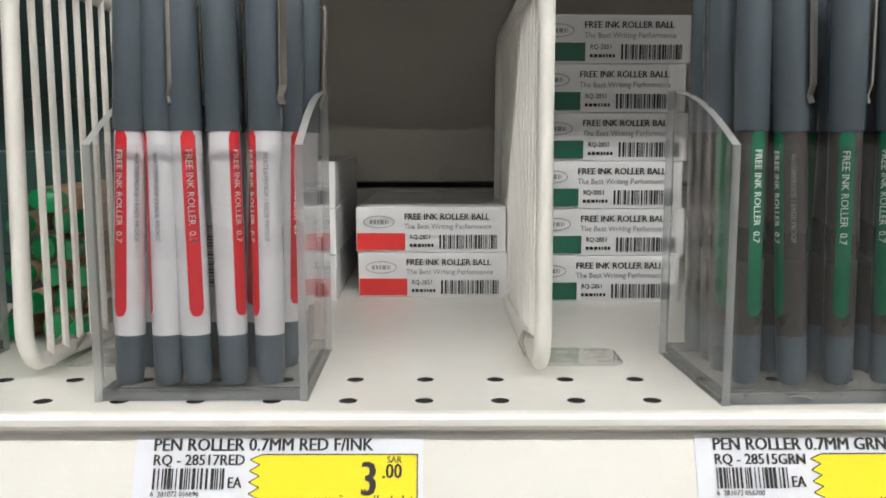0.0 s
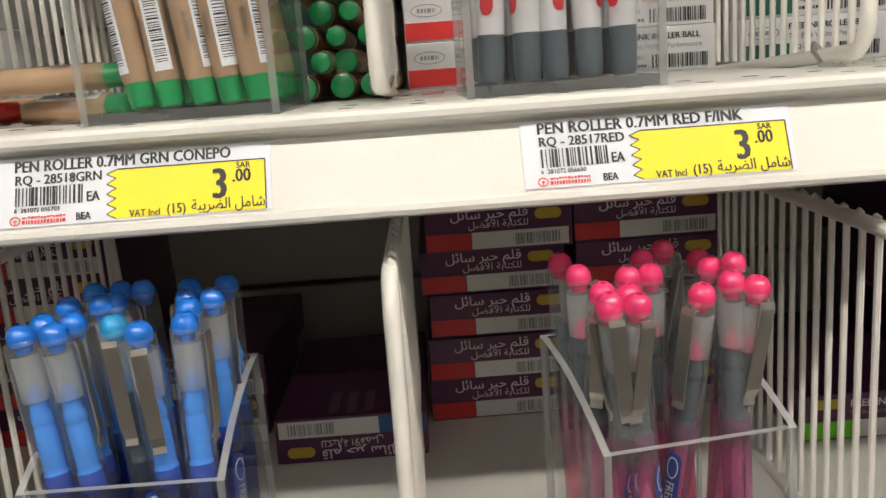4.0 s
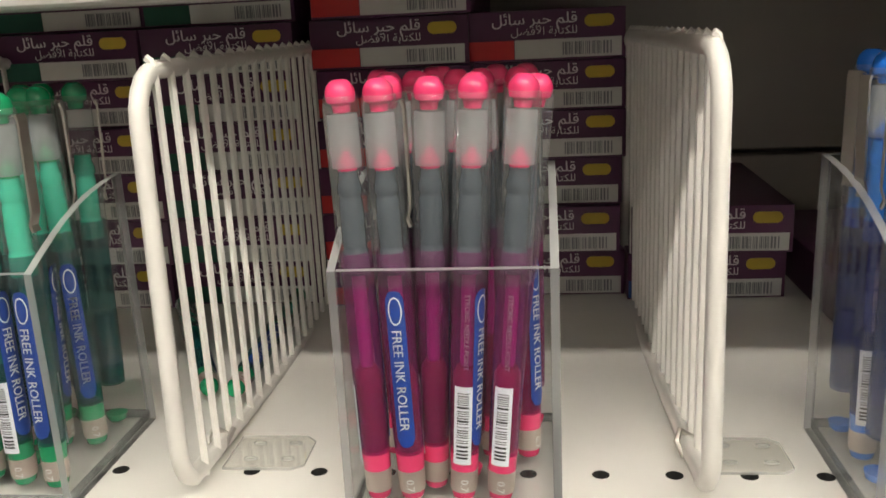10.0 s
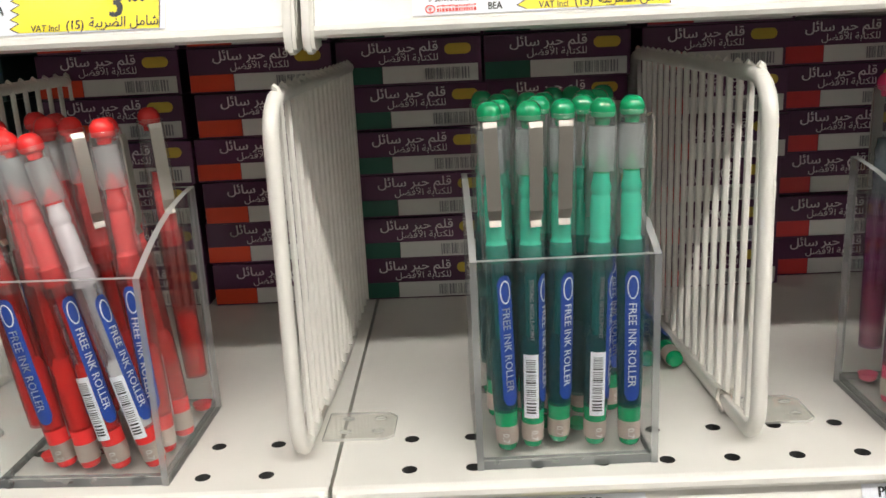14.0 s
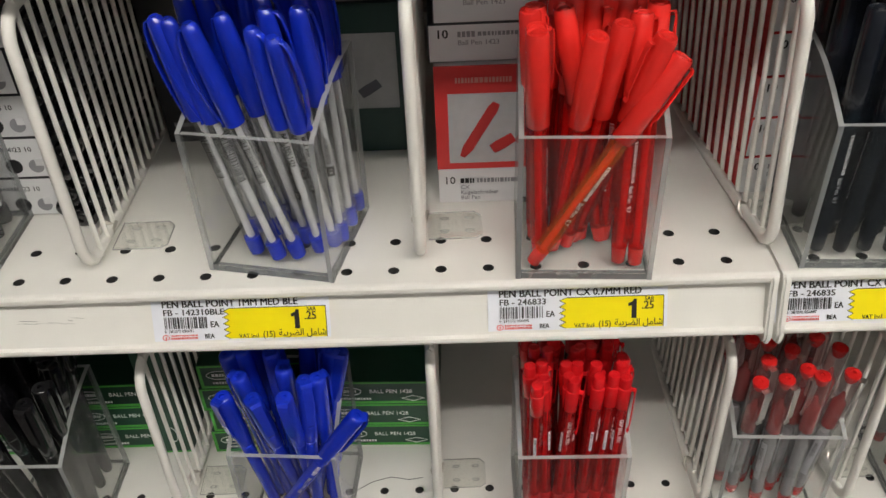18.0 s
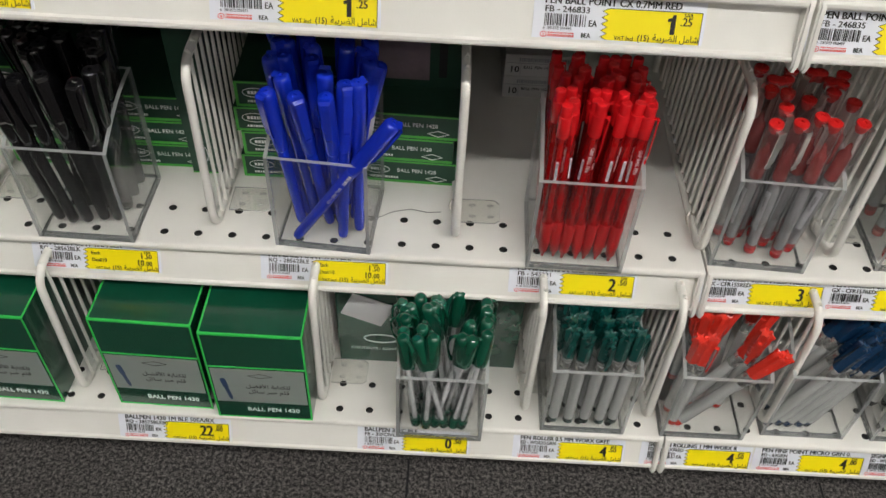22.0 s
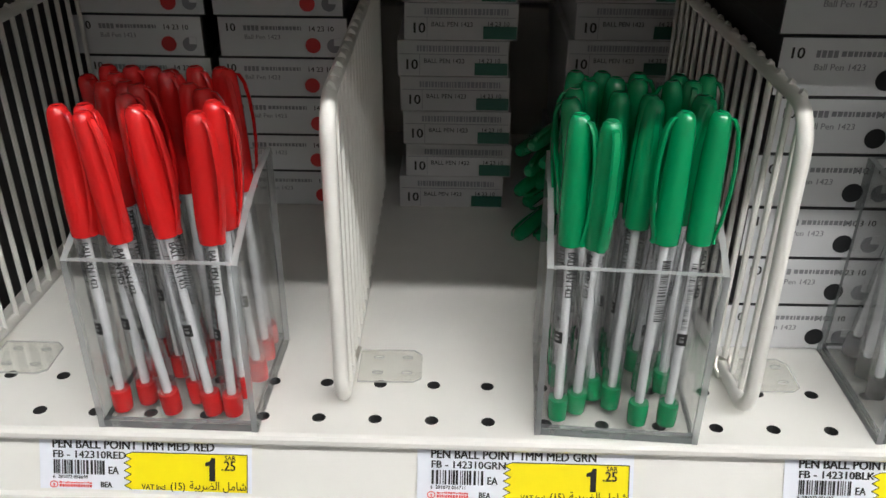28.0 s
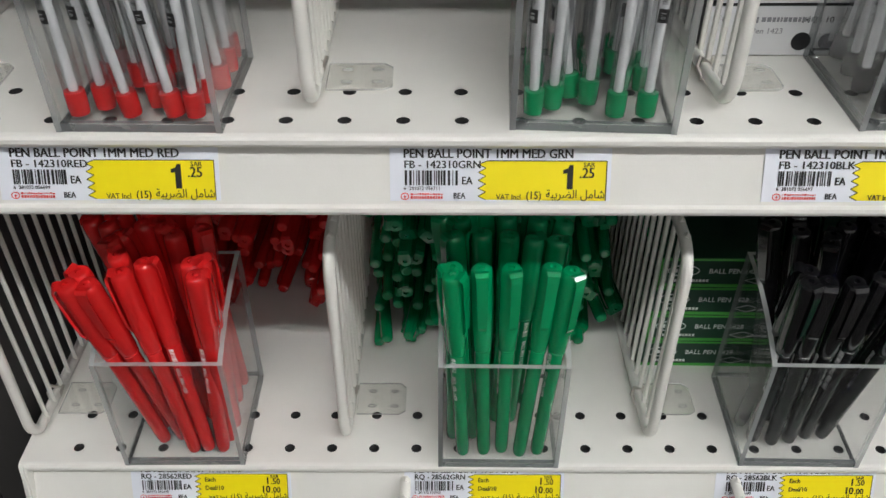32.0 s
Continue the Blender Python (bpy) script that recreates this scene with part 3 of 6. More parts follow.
def price_label(lev, x, title, code, price, dec, unit="EA", deal=None):
    """x: right edge of the yellow field. The paper slides in the slanted rail."""
    z, y0 = LEVELS[lev]
    e = tagged(new("price_label"), "white shelf label with a yellow price field and barcode", "price label", group="shelf price labels")
    tilt = math.degrees(math.atan2(0.0099, 0.0227))
    # origin: top middle of the rail face; local x along the rail, local z up the slanted face
    e.matrix_basis = Matrix.Translation((x, y0 + 0.0054 - 0.0004, z - 0.0085)) @ Matrix.Rotation(radians(-tilt), 4, "X") @ Matrix.Translation((0, 0, LIFT[lev])) @ Matrix.Diagonal((0.945 if lev == "A" else 0.98, 1, 1, 1))
    W, H = 0.0905, 0.0238
    part("paper", box(-W - 0.0040, -0.0003, -H, 0.0020, 0.0, -0.0001), PAPER, e)
    # yellow field with a torn-looking left edge
    xl, xr, zt, zb = -0.0560, 0.0, -0.0062, -0.0235
    out = [(xr, zt), (xl + 0.004, zt)]
    n = 5
    for k in range(n):
        out.append((xl, zt - (zt - zb) * (k + 0.45) / n))
        out.append((xl + 0.0034, zt - (zt - zb) * (k + 0.9) / n))
    out.append((xr, zb))
    part("price_field", plate(out, -0.0005, -0.0003), YELLOW, e, "yellow price field")
    bm = bmesh.new()
    box_into(bm, xl + 0.004, -0.00065, zt - 0.0002, xr, -0.0005, zt + 0.0002)
    box_into(bm, xr - 0.0002, -0.00066, zb, xr + 0.0002, -0.00052, zt)
    for (xa, za), (xb2, zb2) in zip(out[1:-1], out[2:-1]):
        d = Vector((xb2 - xa, 0, zb2 - za))
        nrm = Vector((-d.z, 0, d.x)).normalized() * 0.00016
        q = [Vector((xa, -0.0006, za)) - nrm, Vector((xb2, -0.0006, zb2)) - nrm, Vector((xb2, -0.0006, zb2)) + nrm, Vector((xa, -0.0006, za)) + nrm]
        bm.faces.new([bm.verts.new(p) for p in q])
    part("field_outline", bm, INK, e)
    Y = -0.0006
    part("title_text", wide_text(title, 0.0056, 0.00282 * len(title), INK, bold=0.026), None, e, at=pose(-0.0886, Y, -0.0050))
    part("code_text", wide_text(code.replace("-", " - "), 0.0047, 0.00275 * len(code), INK, bold=0.02), None, e, at=pose(-0.0884, Y, -0.0094))
    part("barcode", bars_mesh(0.0240, 0.0062 if deal else 0.0064, sum(map(ord, code)), Y), None, e, at=pose(-0.0880, 0, -0.0168))
    part("digits_text", text_mesh("6  281072 0" + str(56000 + sum(map(ord, code)) % 900), 0.0022, INK, squeeze=1.0), None, e, at=pose(-0.0885, Y, -0.0189))
    part("unit_text", text_mesh(unit, 0.0048, INK, squeeze=0.85, bold=0.018), None, e, at=pose(-0.0632, Y, -0.0164))
    part("shop_text", text_mesh("BEA", 0.0036, INK, squeeze=0.85, bold=0.018), None, e, at=pose(-0.0668, Y, -0.0226))
    part("emblem", ring_mesh("emblem", 0.0019, 0.0016, 0.0004, Y - 0.0001, Y, REDINK), None, e, "small red emblem", at=pose(-0.0880, 0, -0.0217))
    bm = bmesh.new()
    box_into(bm, -0.0886, Y - 0.0001, -0.02195, -0.0874, Y, -0.02155)
    box_into(bm, -0.0882, Y - 0.0001, -0.0228, -0.0878, Y, -0.0212)
    rng = random.Random(code)
    xx = -0.0855
    while xx < -0.0712:
        w = rng.uniform(0.0004, 0.0011)
        box_into(bm, xx, Y - 0.0001, -0.0228, xx + w, Y, -0.0216)
        box_into(bm, xx, Y - 0.0001, -0.0212 + rng.uniform(0, 0.0004), xx + w * 1.1, Y, -0.0206 + rng.uniform(0, 0.0004))
        xx += w + 0.0003
    part("shop_mark", bm, REDINK, e, "red shop lettering too small to read")
    part("vat_text", text_mesh("VAT Incl", 0.0034, INK, squeeze=0.9, bold=0.008), None, e, at=pose(-0.0480, Y, -0.0230))
    part("rate_text", text_mesh("(15)", 0.0047, INK, squeeze=0.9, bold=0.010), None, e, at=pose(-0.0350, Y, -0.0227))
    part("tax_text", text_mesh(AR_TAX, 0.0052, INK, align="RIGHT", squeeze=0.9, bold=0.004), None, e, at=pose(-0.0002, Y, -0.0224))
    part("currency_text", text_mesh("SAR", 0.0029, INK, bold=0.016), None, e, at=pose(-0.0102, Y, -0.0088))
    if deal:
        part("each_text", text_mesh("Each", 0.0040, INK, squeeze=0.9, bold=0.018), None, e, at=pose(-0.0500, Y, -0.0112))
        part("deal_text", text_mesh(deal[0], 0.0040, INK, squeeze=0.9, bold=0.018), None, e, at=pose(-0.0500, Y, -0.0168))
        part("price_text", text_mesh(price, 0.0066, INK, align="RIGHT", squeeze=0.85, bold=0.026), None, e, at=pose(-0.0105, Y, -0.0128))
        part("cents_text", text_mesh("." + dec, 0.0054, INK, squeeze=0.85, bold=0.02), None, e, at=pose(-0.0100, Y, -0.0128))
        part("deal_price_text", text_mesh(deal[1], 0.0066, INK, align="RIGHT", squeeze=0.85, bold=0.026), None, e, at=pose(-0.0105, Y, -0.0185))
        part("deal_cents_text", text_mesh("." + deal[2], 0.0054, INK, squeeze=0.85, bold=0.02), None, e, at=pose(-0.0100, Y, -0.0185))
    else:
        if price == "1":
            part("price_text", one_mesh(0.0106, INK), None, e, at=pose(-0.0145, Y, -0.0185))
        else:
            part("price_text", text_mesh(price, 0.0148, INK, align="RIGHT", squeeze=0.76, bold=0.03), None, e, at=pose(-0.0133, Y, -0.0187))
        part("cents_text", text_mesh("." + dec, 0.0064, INK, squeeze=0.86, bold=0.02), None, e, at=pose(-0.0118, Y, -0.0135))
    return e


LABELS = [
    ("A", 0.8250, "PEN ROLLER 0.7MM GRN F/INK", "RQ-28515GRN", "3", "00"),
    ("A", 0.6474, "PEN ROLLER 0.7MM RED F/INK", "RQ-28517RED", "3", "00"),
    ("A", 0.4720, "PEN ROLLER 0.7MM GRN CONEPO", "RQ-28518GRN", "3", "00"),
    ("A", 0.2955, "PEN ROLLER 0.7MM RED F/INK", "RQ-28515RED", "3", "00"),
    ("A", 0.1290, "PEN ROLLER 0.7MM BLK F/INK", "RQ-28515BLK", "3", "00"),
    ("A", -0.0490, "PEN ROLLER 0.7MM BLE F/INK", "RQ-28515BLE", "3", "00"),
    ("B", 0.6470, "PEN ROLLER 0.7MM RED TRCAP", "RQ-28520RED", "5", "00", "EA", ("Deal/12", "45", "00")),
    ("B", 0.4704, "PEN ROLLER 0.7MM BLE TRCAP", "RQ-28520BLE", "5", "00", "EA", ("Deal/12", "45", "00")),
    ("B", 0.2930, "PEN ROLLER 0.7MM W.RED TRCA", "RQ-28520WRED", "5", "00"),
    ("B", 0.1170, "PEN ROLLER 0.7MM GRN TRCAP", "RQ-28520GRN", "5", "00", "EA", ("Deal/12", "45", "00")),
    ("B", -0.0378, "PEN ROLLER 0.7MM RED TRCAP", "RQ-28520RED", "5", "00", "EA", ("Deal/12", "45", "00")),
    ("B", -0.2798, "PEN ROLLER 0.7MM BLE TRCAP", "RQ-28520BLE", "5", "00", "EA", ("Deal/12", "45", "00")),
    ("C", 0.0930, "PEN BALL POINT CX 0.7MM BLK", "FB-246835", "1", "25"),
    ("C", -0.0584, "PEN BALL POINT CX 0.7MM RED", "FB-246833", "1", "25"),
    ("C", -0.2368, "PEN BALL POINT 1MM MED BLE", "FB-142310BLE", "1", "25"),
    ("C", -0.4284, "PEN BALL POINT 1MM MED BLK", "FB-142310BLK", "1", "25"),
    ("C", -0.5881, "PEN BALL POINT 1MM MED GRN", "FB-142310GRN", "1", "25"),
    ("C", -0.7557, "PEN BALL POINT 1MM MED RED", "FB-142310RED", "1", "25"),
    ("D", 0.1830, "PEN ROLLER 0.7MM BLK FREE I", "GX-CFR157RED", "3", "45"),
    ("D", 0.0900, "PEN ROLLER 0.5MM RED FREE I", "GX-CFR155RED", "3", "45"),
    ("D", -0.0503, "PEN BALL TRAN GRIP A RED", "FB-545221", "2", "50"),
    ("D", -0.2346, "PEN BALL POINT 1MM BLE", "RQ-28562BLE", "1", "50", "EA", ("Deal/10", "10", "00")),
    ("D", -0.4035, "PEN BALL POINT 1MM BLK", "RQ-28562BLK", "1", "50", "EA", ("Deal/10", "10", "00")),
    ("D", -0.5880, "PEN BALL POINT 1MM GRN", "RQ-28562GRN", "1", "50", "EA", ("Deal/10", "10", "00")),
    ("D", -0.7500, "PEN BALL POINT 1MM RED", "RQ-28562RED", "1", "50", "EA", ("Deal/10", "10", "00")),
    ("E", -0.3650, "BALLPEN 1430 1M BLE 50EA/BX", "RQ-28575BLE50", "22", "00", "BX"),
    ("E", -0.1635, "BALLPEN 33FC BLE", "FB-33FCIVO", "0", "50"),
    ("E", -0.0320, "PEN ROLLER 0.5 MM WORX GREE", "ED-WORX5GRN", "4", "50"),
    ("E", 0.0760, "SIGNPEN ROLLING 1 MM WORX R", "ED-WORX7RED", "4", "50"),
    ("E", 0.1720, "PEN FINE POINT MICRO GRN 0.", "ED-69GRN", "4", "00"),
    ("E", 0.2640, "SIGNPEN ROLLING 0.5 WORX BL", "ED-WORX3BLK", "4", "50"),
]
for row in LABELS:
    price_label(*row)


# ---- pen boxes ----
BOXES = {}


def face_box(key, w, d, h, base, pieces, label, m, group=""):
    """A cardboard box with its printed front. pieces: (name, mesh, x, z) on the front, from its lower left corner."""
    if key in BOXES:
        return copy_thing(BOXES[key], m)
    e = tagged(new("pen_box"), label, "pen box", group=group or "stacked pen boxes")
    e.matrix_basis = m
    part("carton", box(0, 0, 0, w, d, h, 0.0006), base, e)
    for nm, me, x, z in pieces:
        part(nm, me, None, e, at=pose(x, -0.0004, z))
    BOXES[key] = e
    return e


def slab(w, h, material, t=0.0003):
    bm = box(0, -t, 0, w, 0, h)
    me = bpy.data.meshes.new("print")
    bm.to_mesh(me)
    bm.free()
    me.materials.append(material)
    return me


def pill(w, h, material, t=0.0004):
    r = h / 2
    o = [(r + r * math.cos(t2), r + r * math.sin(t2)) for t2 in [radians(90 + 18 * k) for k in range(11)]] + [(w - r + r * math.cos(t2), r + r * math.sin(t2)) for t2 in [radians(-90 + 18 * k) for k in range(11)]]
    bm = plate(o, -t, 0)
    me = bpy.data.meshes.new("print")
    bm.to_mesh(me)
    bm.free()
    me.materials.append(material)
    return me


def smudge(w, h, material, seed):
    """Small print that cannot be read: plain bars."""
    bm = bmesh.new()
    rng = random.Random(seed)
    x = 0.0
    while x < w:
        q = rng.uniform(0.0008, 0.0022)
        box_into(bm, x, -0.0003, 0, min(x + q, w), 0, h)
        x += q + 0.0006
    me = bpy.data.meshes.new("small_print")
    bm.to_mesh(me)
    bm.free()
    me.materials.append(material)
    return me


PURPLE = paint("purple_carton", (0.088, 0.017, 0.068), 0.38, vary=0.1, scale=18, coat=0.2, per_object=0.15)
LILAC = paint("lilac_print", (0.78, 0.70, 0.74), 0.5)
LABELGREY = paint("barcode_label_paper", (0.70, 0.69, 0.67), 0.5, vary=0.04, scale=40)
GOLD = paint("gold_print", (0.62, 0.43, 0.05), 0.45)
RED = paint("red_print", (0.62, 0.035, 0.035), 0.42)
GREEN_D = paint("dark_green_print", (0.012, 0.10, 0.065), 0.42)
BLUE_D = paint("blue_print", (0.03, 0.10, 0.33), 0.42)
WHITEBOX = paint("white_carton", (0.68, 0.68, 0.69), 0.42, vary=0.04, scale=15, coat=0.15, per_object=0.06)
GREYBOX = paint("grey_carton", (0.50, 0.49, 0.49), 0.45, vary=0.04, scale=15, per_object=0.06)
DKGREENBOX = paint("deep_green_carton", (0.012, 0.055, 0.03), 0.4, vary=0.1, scale=15, per_object=0.1)
LIMEEDGE = paint("lime_green_print", (0.08, 0.42, 0.06), 0.4)
TEAL_D = paint("bottle_green_carton", (0.016, 0.05, 0.042), 0.4, vary=0.08, scale=15)
BLACKBOX = paint("black_carton", (0.02, 0.02, 0.022), 0.4, vary=0.1, scale=15)
PURPLEW, PURPLEH = 0.085, 0.0262


def purple_box(x, y, z, color, cname, english=False, yaw=0.0, upside=False):
    m = pose(x, y, z, 0, 0, yaw) if not upside else pose(x + PURPLEW, y, z + PURPLEH, 0, 180, yaw)
    pcs = [("color_field", slab(0.026, 0.0098, color), 0.0005, 0.0012), ("barcode_label", slab(0.056, 0.0098, LABELGREY), 0.0268, 0.0012), ("barcode", bars_mesh(0.026, 0.0066, 7, -0.0006, GREYINK), 0.052, 0.0026), ("size_text", text_mesh("0.7", 0.0045, WHITEINK), 0.014, 0.0042)]
    if english:
        pcs += [("title_text", text_mesh("FREE INK ROLLER", 0.0058, LILAC, squeeze=1.0, bold=0.01), 0.025, 0.0185), ("motto_text", text_mesh("The Best Writing Performance", 0.0034, GREYINK), 0.025, 0.0140), ("emblem", pill(0.016, 0.0055, GOLD), 0.004, 0.0180)]
    else:
        pcs += [("title_text", text_mesh(AR_PEN, 0.0078, LILAC, align="RIGHT", squeeze=1.1, bold=0.01), 0.060, 0.0190), ("motto_text", text_mesh(AR_WRITE, 0.0056, LILAC, align="RIGHT", squeeze=1.1), 0.060, 0.0135), ("emblem", pill(0.0155, 0.0062, GOLD), 0.0635, 0.0165), ("emblem_print", smudge(0.008, 0.0016, INK, 5), 0.067, 0.0190)]
    return face_box(("purple", cname, english), PURPLEW, 0.145, PURPLEH, PURPLE, pcs, "purple cardboard pen box with a " + cname + " field and barcode", m, group="purple pen boxes")


def purple_stack(x, z, n, color, cname, seed, y=0.225):
    rng = random.Random(seed)
    for k in range(n):
        purple_box(x + rng.uniform(-0.003, 0.003), y + rng.uniform(-0.004, 0.004), z + k * (PURPLEH + 0.0003), color, cname, english=(k == n - 1 and rng.random() < 0.5), yaw=rng.uniform(-1.5, 1.5))


ZB = LEVELS["B"][0]
BY = 0.222
purple_stack(0.520, ZB, 7, RED, "red", 1, BY)
purple_stack(0.6085, ZB, 7, RED, "red", 2, BY)
LIME = paint("lime_field_print", (0.16, 0.62, 0.02), 0.42)
purple_stack(0.7185, ZB, 1, LIME, "lime green", 3, 0.159)
purple_stack(0.8095, ZB, 6, LIME, "lime green", 33, 0.19)
turned = purple_box(0.430, 0.181, ZB, BLUE_D, "blue", upside=True)
tagged(turned, "purple cardboard pen box lying upside down with a blue field")
for k in range(3):
    part("printed_bar", slab(0.005, 0.030, paint("mauve_print", (0.20, 0.13, 0.18), 0.5)), None, turned, at=pose(0.030 + 0.010 * k, 0.035, -0.0002, 90))
purple_stack(0.3325, ZB, 2, BLUE_D, "blue", 5, BY)
purple_stack(0.246, ZB, 6, RED, "red", 6, BY + 0.01)
purple_stack(0.1665, ZB, 7, RED, "red", 7, BY)
purple_stack(0.0735, ZB, 7, GREEN_D, "green", 8, BY)
purple_stack(-0.0125, ZB, 7, GREEN_D, "green", 9, BY)
ORANGE = paint("orange_red_print", (0.75, 0.06, 0.015), 0.42)
purple_stack(-0.1030, ZB, 7, ORANGE, "orange red", 10, BY)
purple_stack(-0.1920, ZB, 7, ORANGE, "orange red", 11, BY)


def green_long_box(x, y, z, yaw=0.0):
    pcs = [("barcode_label", slab(0.045, 0.010, LABELGREY), 0.030, 0.002), ("barcode", bars_mesh(0.026, 0.007, 8, -0.0005, GREYINK), 0.046, 0.0034), ("gold_field", slab(0.022, 0.010, GOLD), 0.003, 0.002), ("title_text", text_mesh(AR_PEN, 0.007, LILAC, align="RIGHT"), 0.060, 0.0170)]
    return face_box("longgreen", 0.080, 0.14, 0.0262, TEAL_D, pcs, "bottle green cardboard pen box with a gold field", pose(x, y, z, 0, 0, yaw), group="bottle green pen boxes")


for k in range(6):
    green_long_box(-0.300 + 0.002 * (k % 2), BY + 0.01, ZB + 0.0266 * k)
    green_long_box(-0.385 - 0.002 * (k % 3), BY + 0.01, ZB + 0.0266 * k)

# grey-white roller ball boxes on the upper shelf
ZA = LEVELS["A"][0]


def roller_box(x, y, z, color, cname, yaw=0.0):
    pcs = [("color_field", slab(0.026, 0.0092, color), 0.0006, 0.0012), ("title_text", text_mesh("FREE INK ROLLER BALL", 0.0047, INK, squeeze=0.95, bold=0.018), 0.026, 0.0178), ("motto_text", text_mesh("The Best Writing Performance", 0.0041, GREYINK, squeeze=0.92), 0.026, 0.0128), ("emblem", ring_mesh("emblem", 0.0085, 0.0034, 0.0004, -0.0003, 0, GREYINK), 0.0125, 0.0165), ("emblem_print", smudge(0.010, 0.0022, GREYINK, 9), 0.0075, 0.0154), ("barcode", bars_mesh(0.033, 0.0075, 11, 0.0, INK), 0.045, 0.002), ("code_text", text_mesh("RQ-2851", 0.0034, INK, squeeze=0.9), 0.029, 0.0072), ("small_print", smudge(0.013, 0.0016, INK, 12), 0.029, 0.0030)]
    return face_box(("roller", cname), 0.081, 0.145, 0.0245, WHITEBOX, pcs, "grey white cardboard roller ball box with a " + cname + " field", pose(x, y, z, 0, 0, yaw), group="roller ball boxes")


for k in range(2):
    roller_box(0.6105 - 0.001 * k, 0.222, ZA + 0.0248 * k, RED, "red", -0.6)
for k in range(6):
    roller_box(0.7005 + 0.002 * (k % 2), 0.208, ZA + 0.0248 * k, GREEN_D, "green", 0.4)
for k in range(3):
    roller_box(0.519, 0.21, ZA + 0.0248 * k, RED, "red", 1.0)
for k in range(3):
    roller_box(0.212, 0.16, ZA + 0.0248 * k, RED, "red", -1.0)
    roller_box(0.10, 0.16, ZA + 0.0248 * k, GREEN_D, "green", 0)


for k in range(7):
    green_long_box(0.504 + 0.002 * (k % 2), 0.345, ZA + 0.0266 * k, 180)


# ball pen boxes with a number and a colour disc
def ball_box(x, y, z, color, cname, yaw=0.0, style="disc", w=0.078, h=0.0245, sides=None):
    pcs = [("front_print", slab(w - 0.0012, h - 0.0012, WHITEBOX, 0.0001), 0.0006, 0.0006)] if style == "disc" else []
    pcs += [("count_text", text_mesh("10", 0.0068 if style == "disc" else 0.0088, INK, bold=0.02), 0.004, h * (0.64 if style == "disc" else 0.2))]
    if style == "disc":
        pcs += [("emblem", smudge(0.009, 0.003, GREYINK, 5), 0.0155, h * 0.66), ("brand_mark", smudge(0.024, 0.0022, GREYINK, 6), 0.026, h * 0.68), ("type_text", text_mesh("Ball Pen 1423", 0.0040, GREYINK, bold=0.01), 0.0155, h * 0.45), ("number_text", text_mesh("14 23 10", 0.0044, INK, bold=0.012), w - 0.024, h * 0.66), ("color_disc", pill(0.0092, 0.0092, color), w - 0.026, h * 0.12), ("size_text", text_mesh("1.0", 0.0046, WHITEINK, align="CENTER"), w - 0.0214, h * 0.23), ("grey_disc", pill(0.0085, 0.0085, GREYINK), w - 0.0130, h * 0.13), ("disc_notch", slab(0.0043, 0.0043, WHITEBOX, 0.0006), w - 0.0087, h * 0.31)]
    else:
        pcs += [("brand_mark", smudge(w - 0.018, 0.0036, GREYINK, 7), 0.012, h * 0.70), ("type_text", text_mesh("BALL PEN 1423", 0.0040, INK, squeeze=0.95), 0.0160, h * 0.38), ("number_text", text_mesh("14 23 10", 0.0038, INK), w - 0.0185, h * 0.40), ("color_field", slab(0.020, 0.0075, color), w - 0.0205, 0.0012), ("frame_line", slab(w - 0.003, 0.0003, GREYINK), 0.0015, h * 0.62), ("frame_line", slab(0.0003, h * 0.58, GREYINK), 0.0135, 0.0010), ("size_text", text_mesh("1.0mm", 0.0034, WHITEINK), w - 0.0170, 0.0028)]
    return face_box((style, cname, w, sides), w, 0.145, h, sides or (BLACKBOX if style == "disc" else GREYBOX), pcs, "white cardboard ball pen box with a " + cname + " colour mark", pose(x, y, z, 0, 0, yaw), group="white ball pen boxes")


ZC = LEVELS["C"][0]
for k in range(6):
    ball_box(-0.812 - 0.002 * (k % 2), 0.225, ZC + 0.0248 * k, RED, "red", 0.5)
    ball_box(-0.899 + 0.003 * (k % 2), 0.225, ZC + 0.0248 * k, RED, "red", -0.5)
for k in range(7):
    ball_box(-0.705 + 0.0015 * ((k * 3) % 4), 0.226, ZC + 0.0222 * k, GREEN_D, "green", 0.3, "frame", 0.0675, 0.0220)
for k in range(7):
    ball_box(-0.602 + 0.0012 * ((k * 3) % 4), 0.232, ZC + 0.0222 * k, GREEN_D, "green", 0.3, "frame", 0.0675, 0.0220)
for k in range(7):
    ball_box(-0.5350 + 0.0018 * ((k * 5) % 3), 0.074, ZC + 0.0262 * k, BLACKBOX, "black", 0.6, "disc", 0.0685, 0.0258)
for k in range(6):
    ball_box(-0.4660 + 0.0018 * ((k * 5) % 3), 0.076, ZC + 0.0262 * k, BLACKBOX, "black", -0.3, "disc", 0.0685, 0.0258)
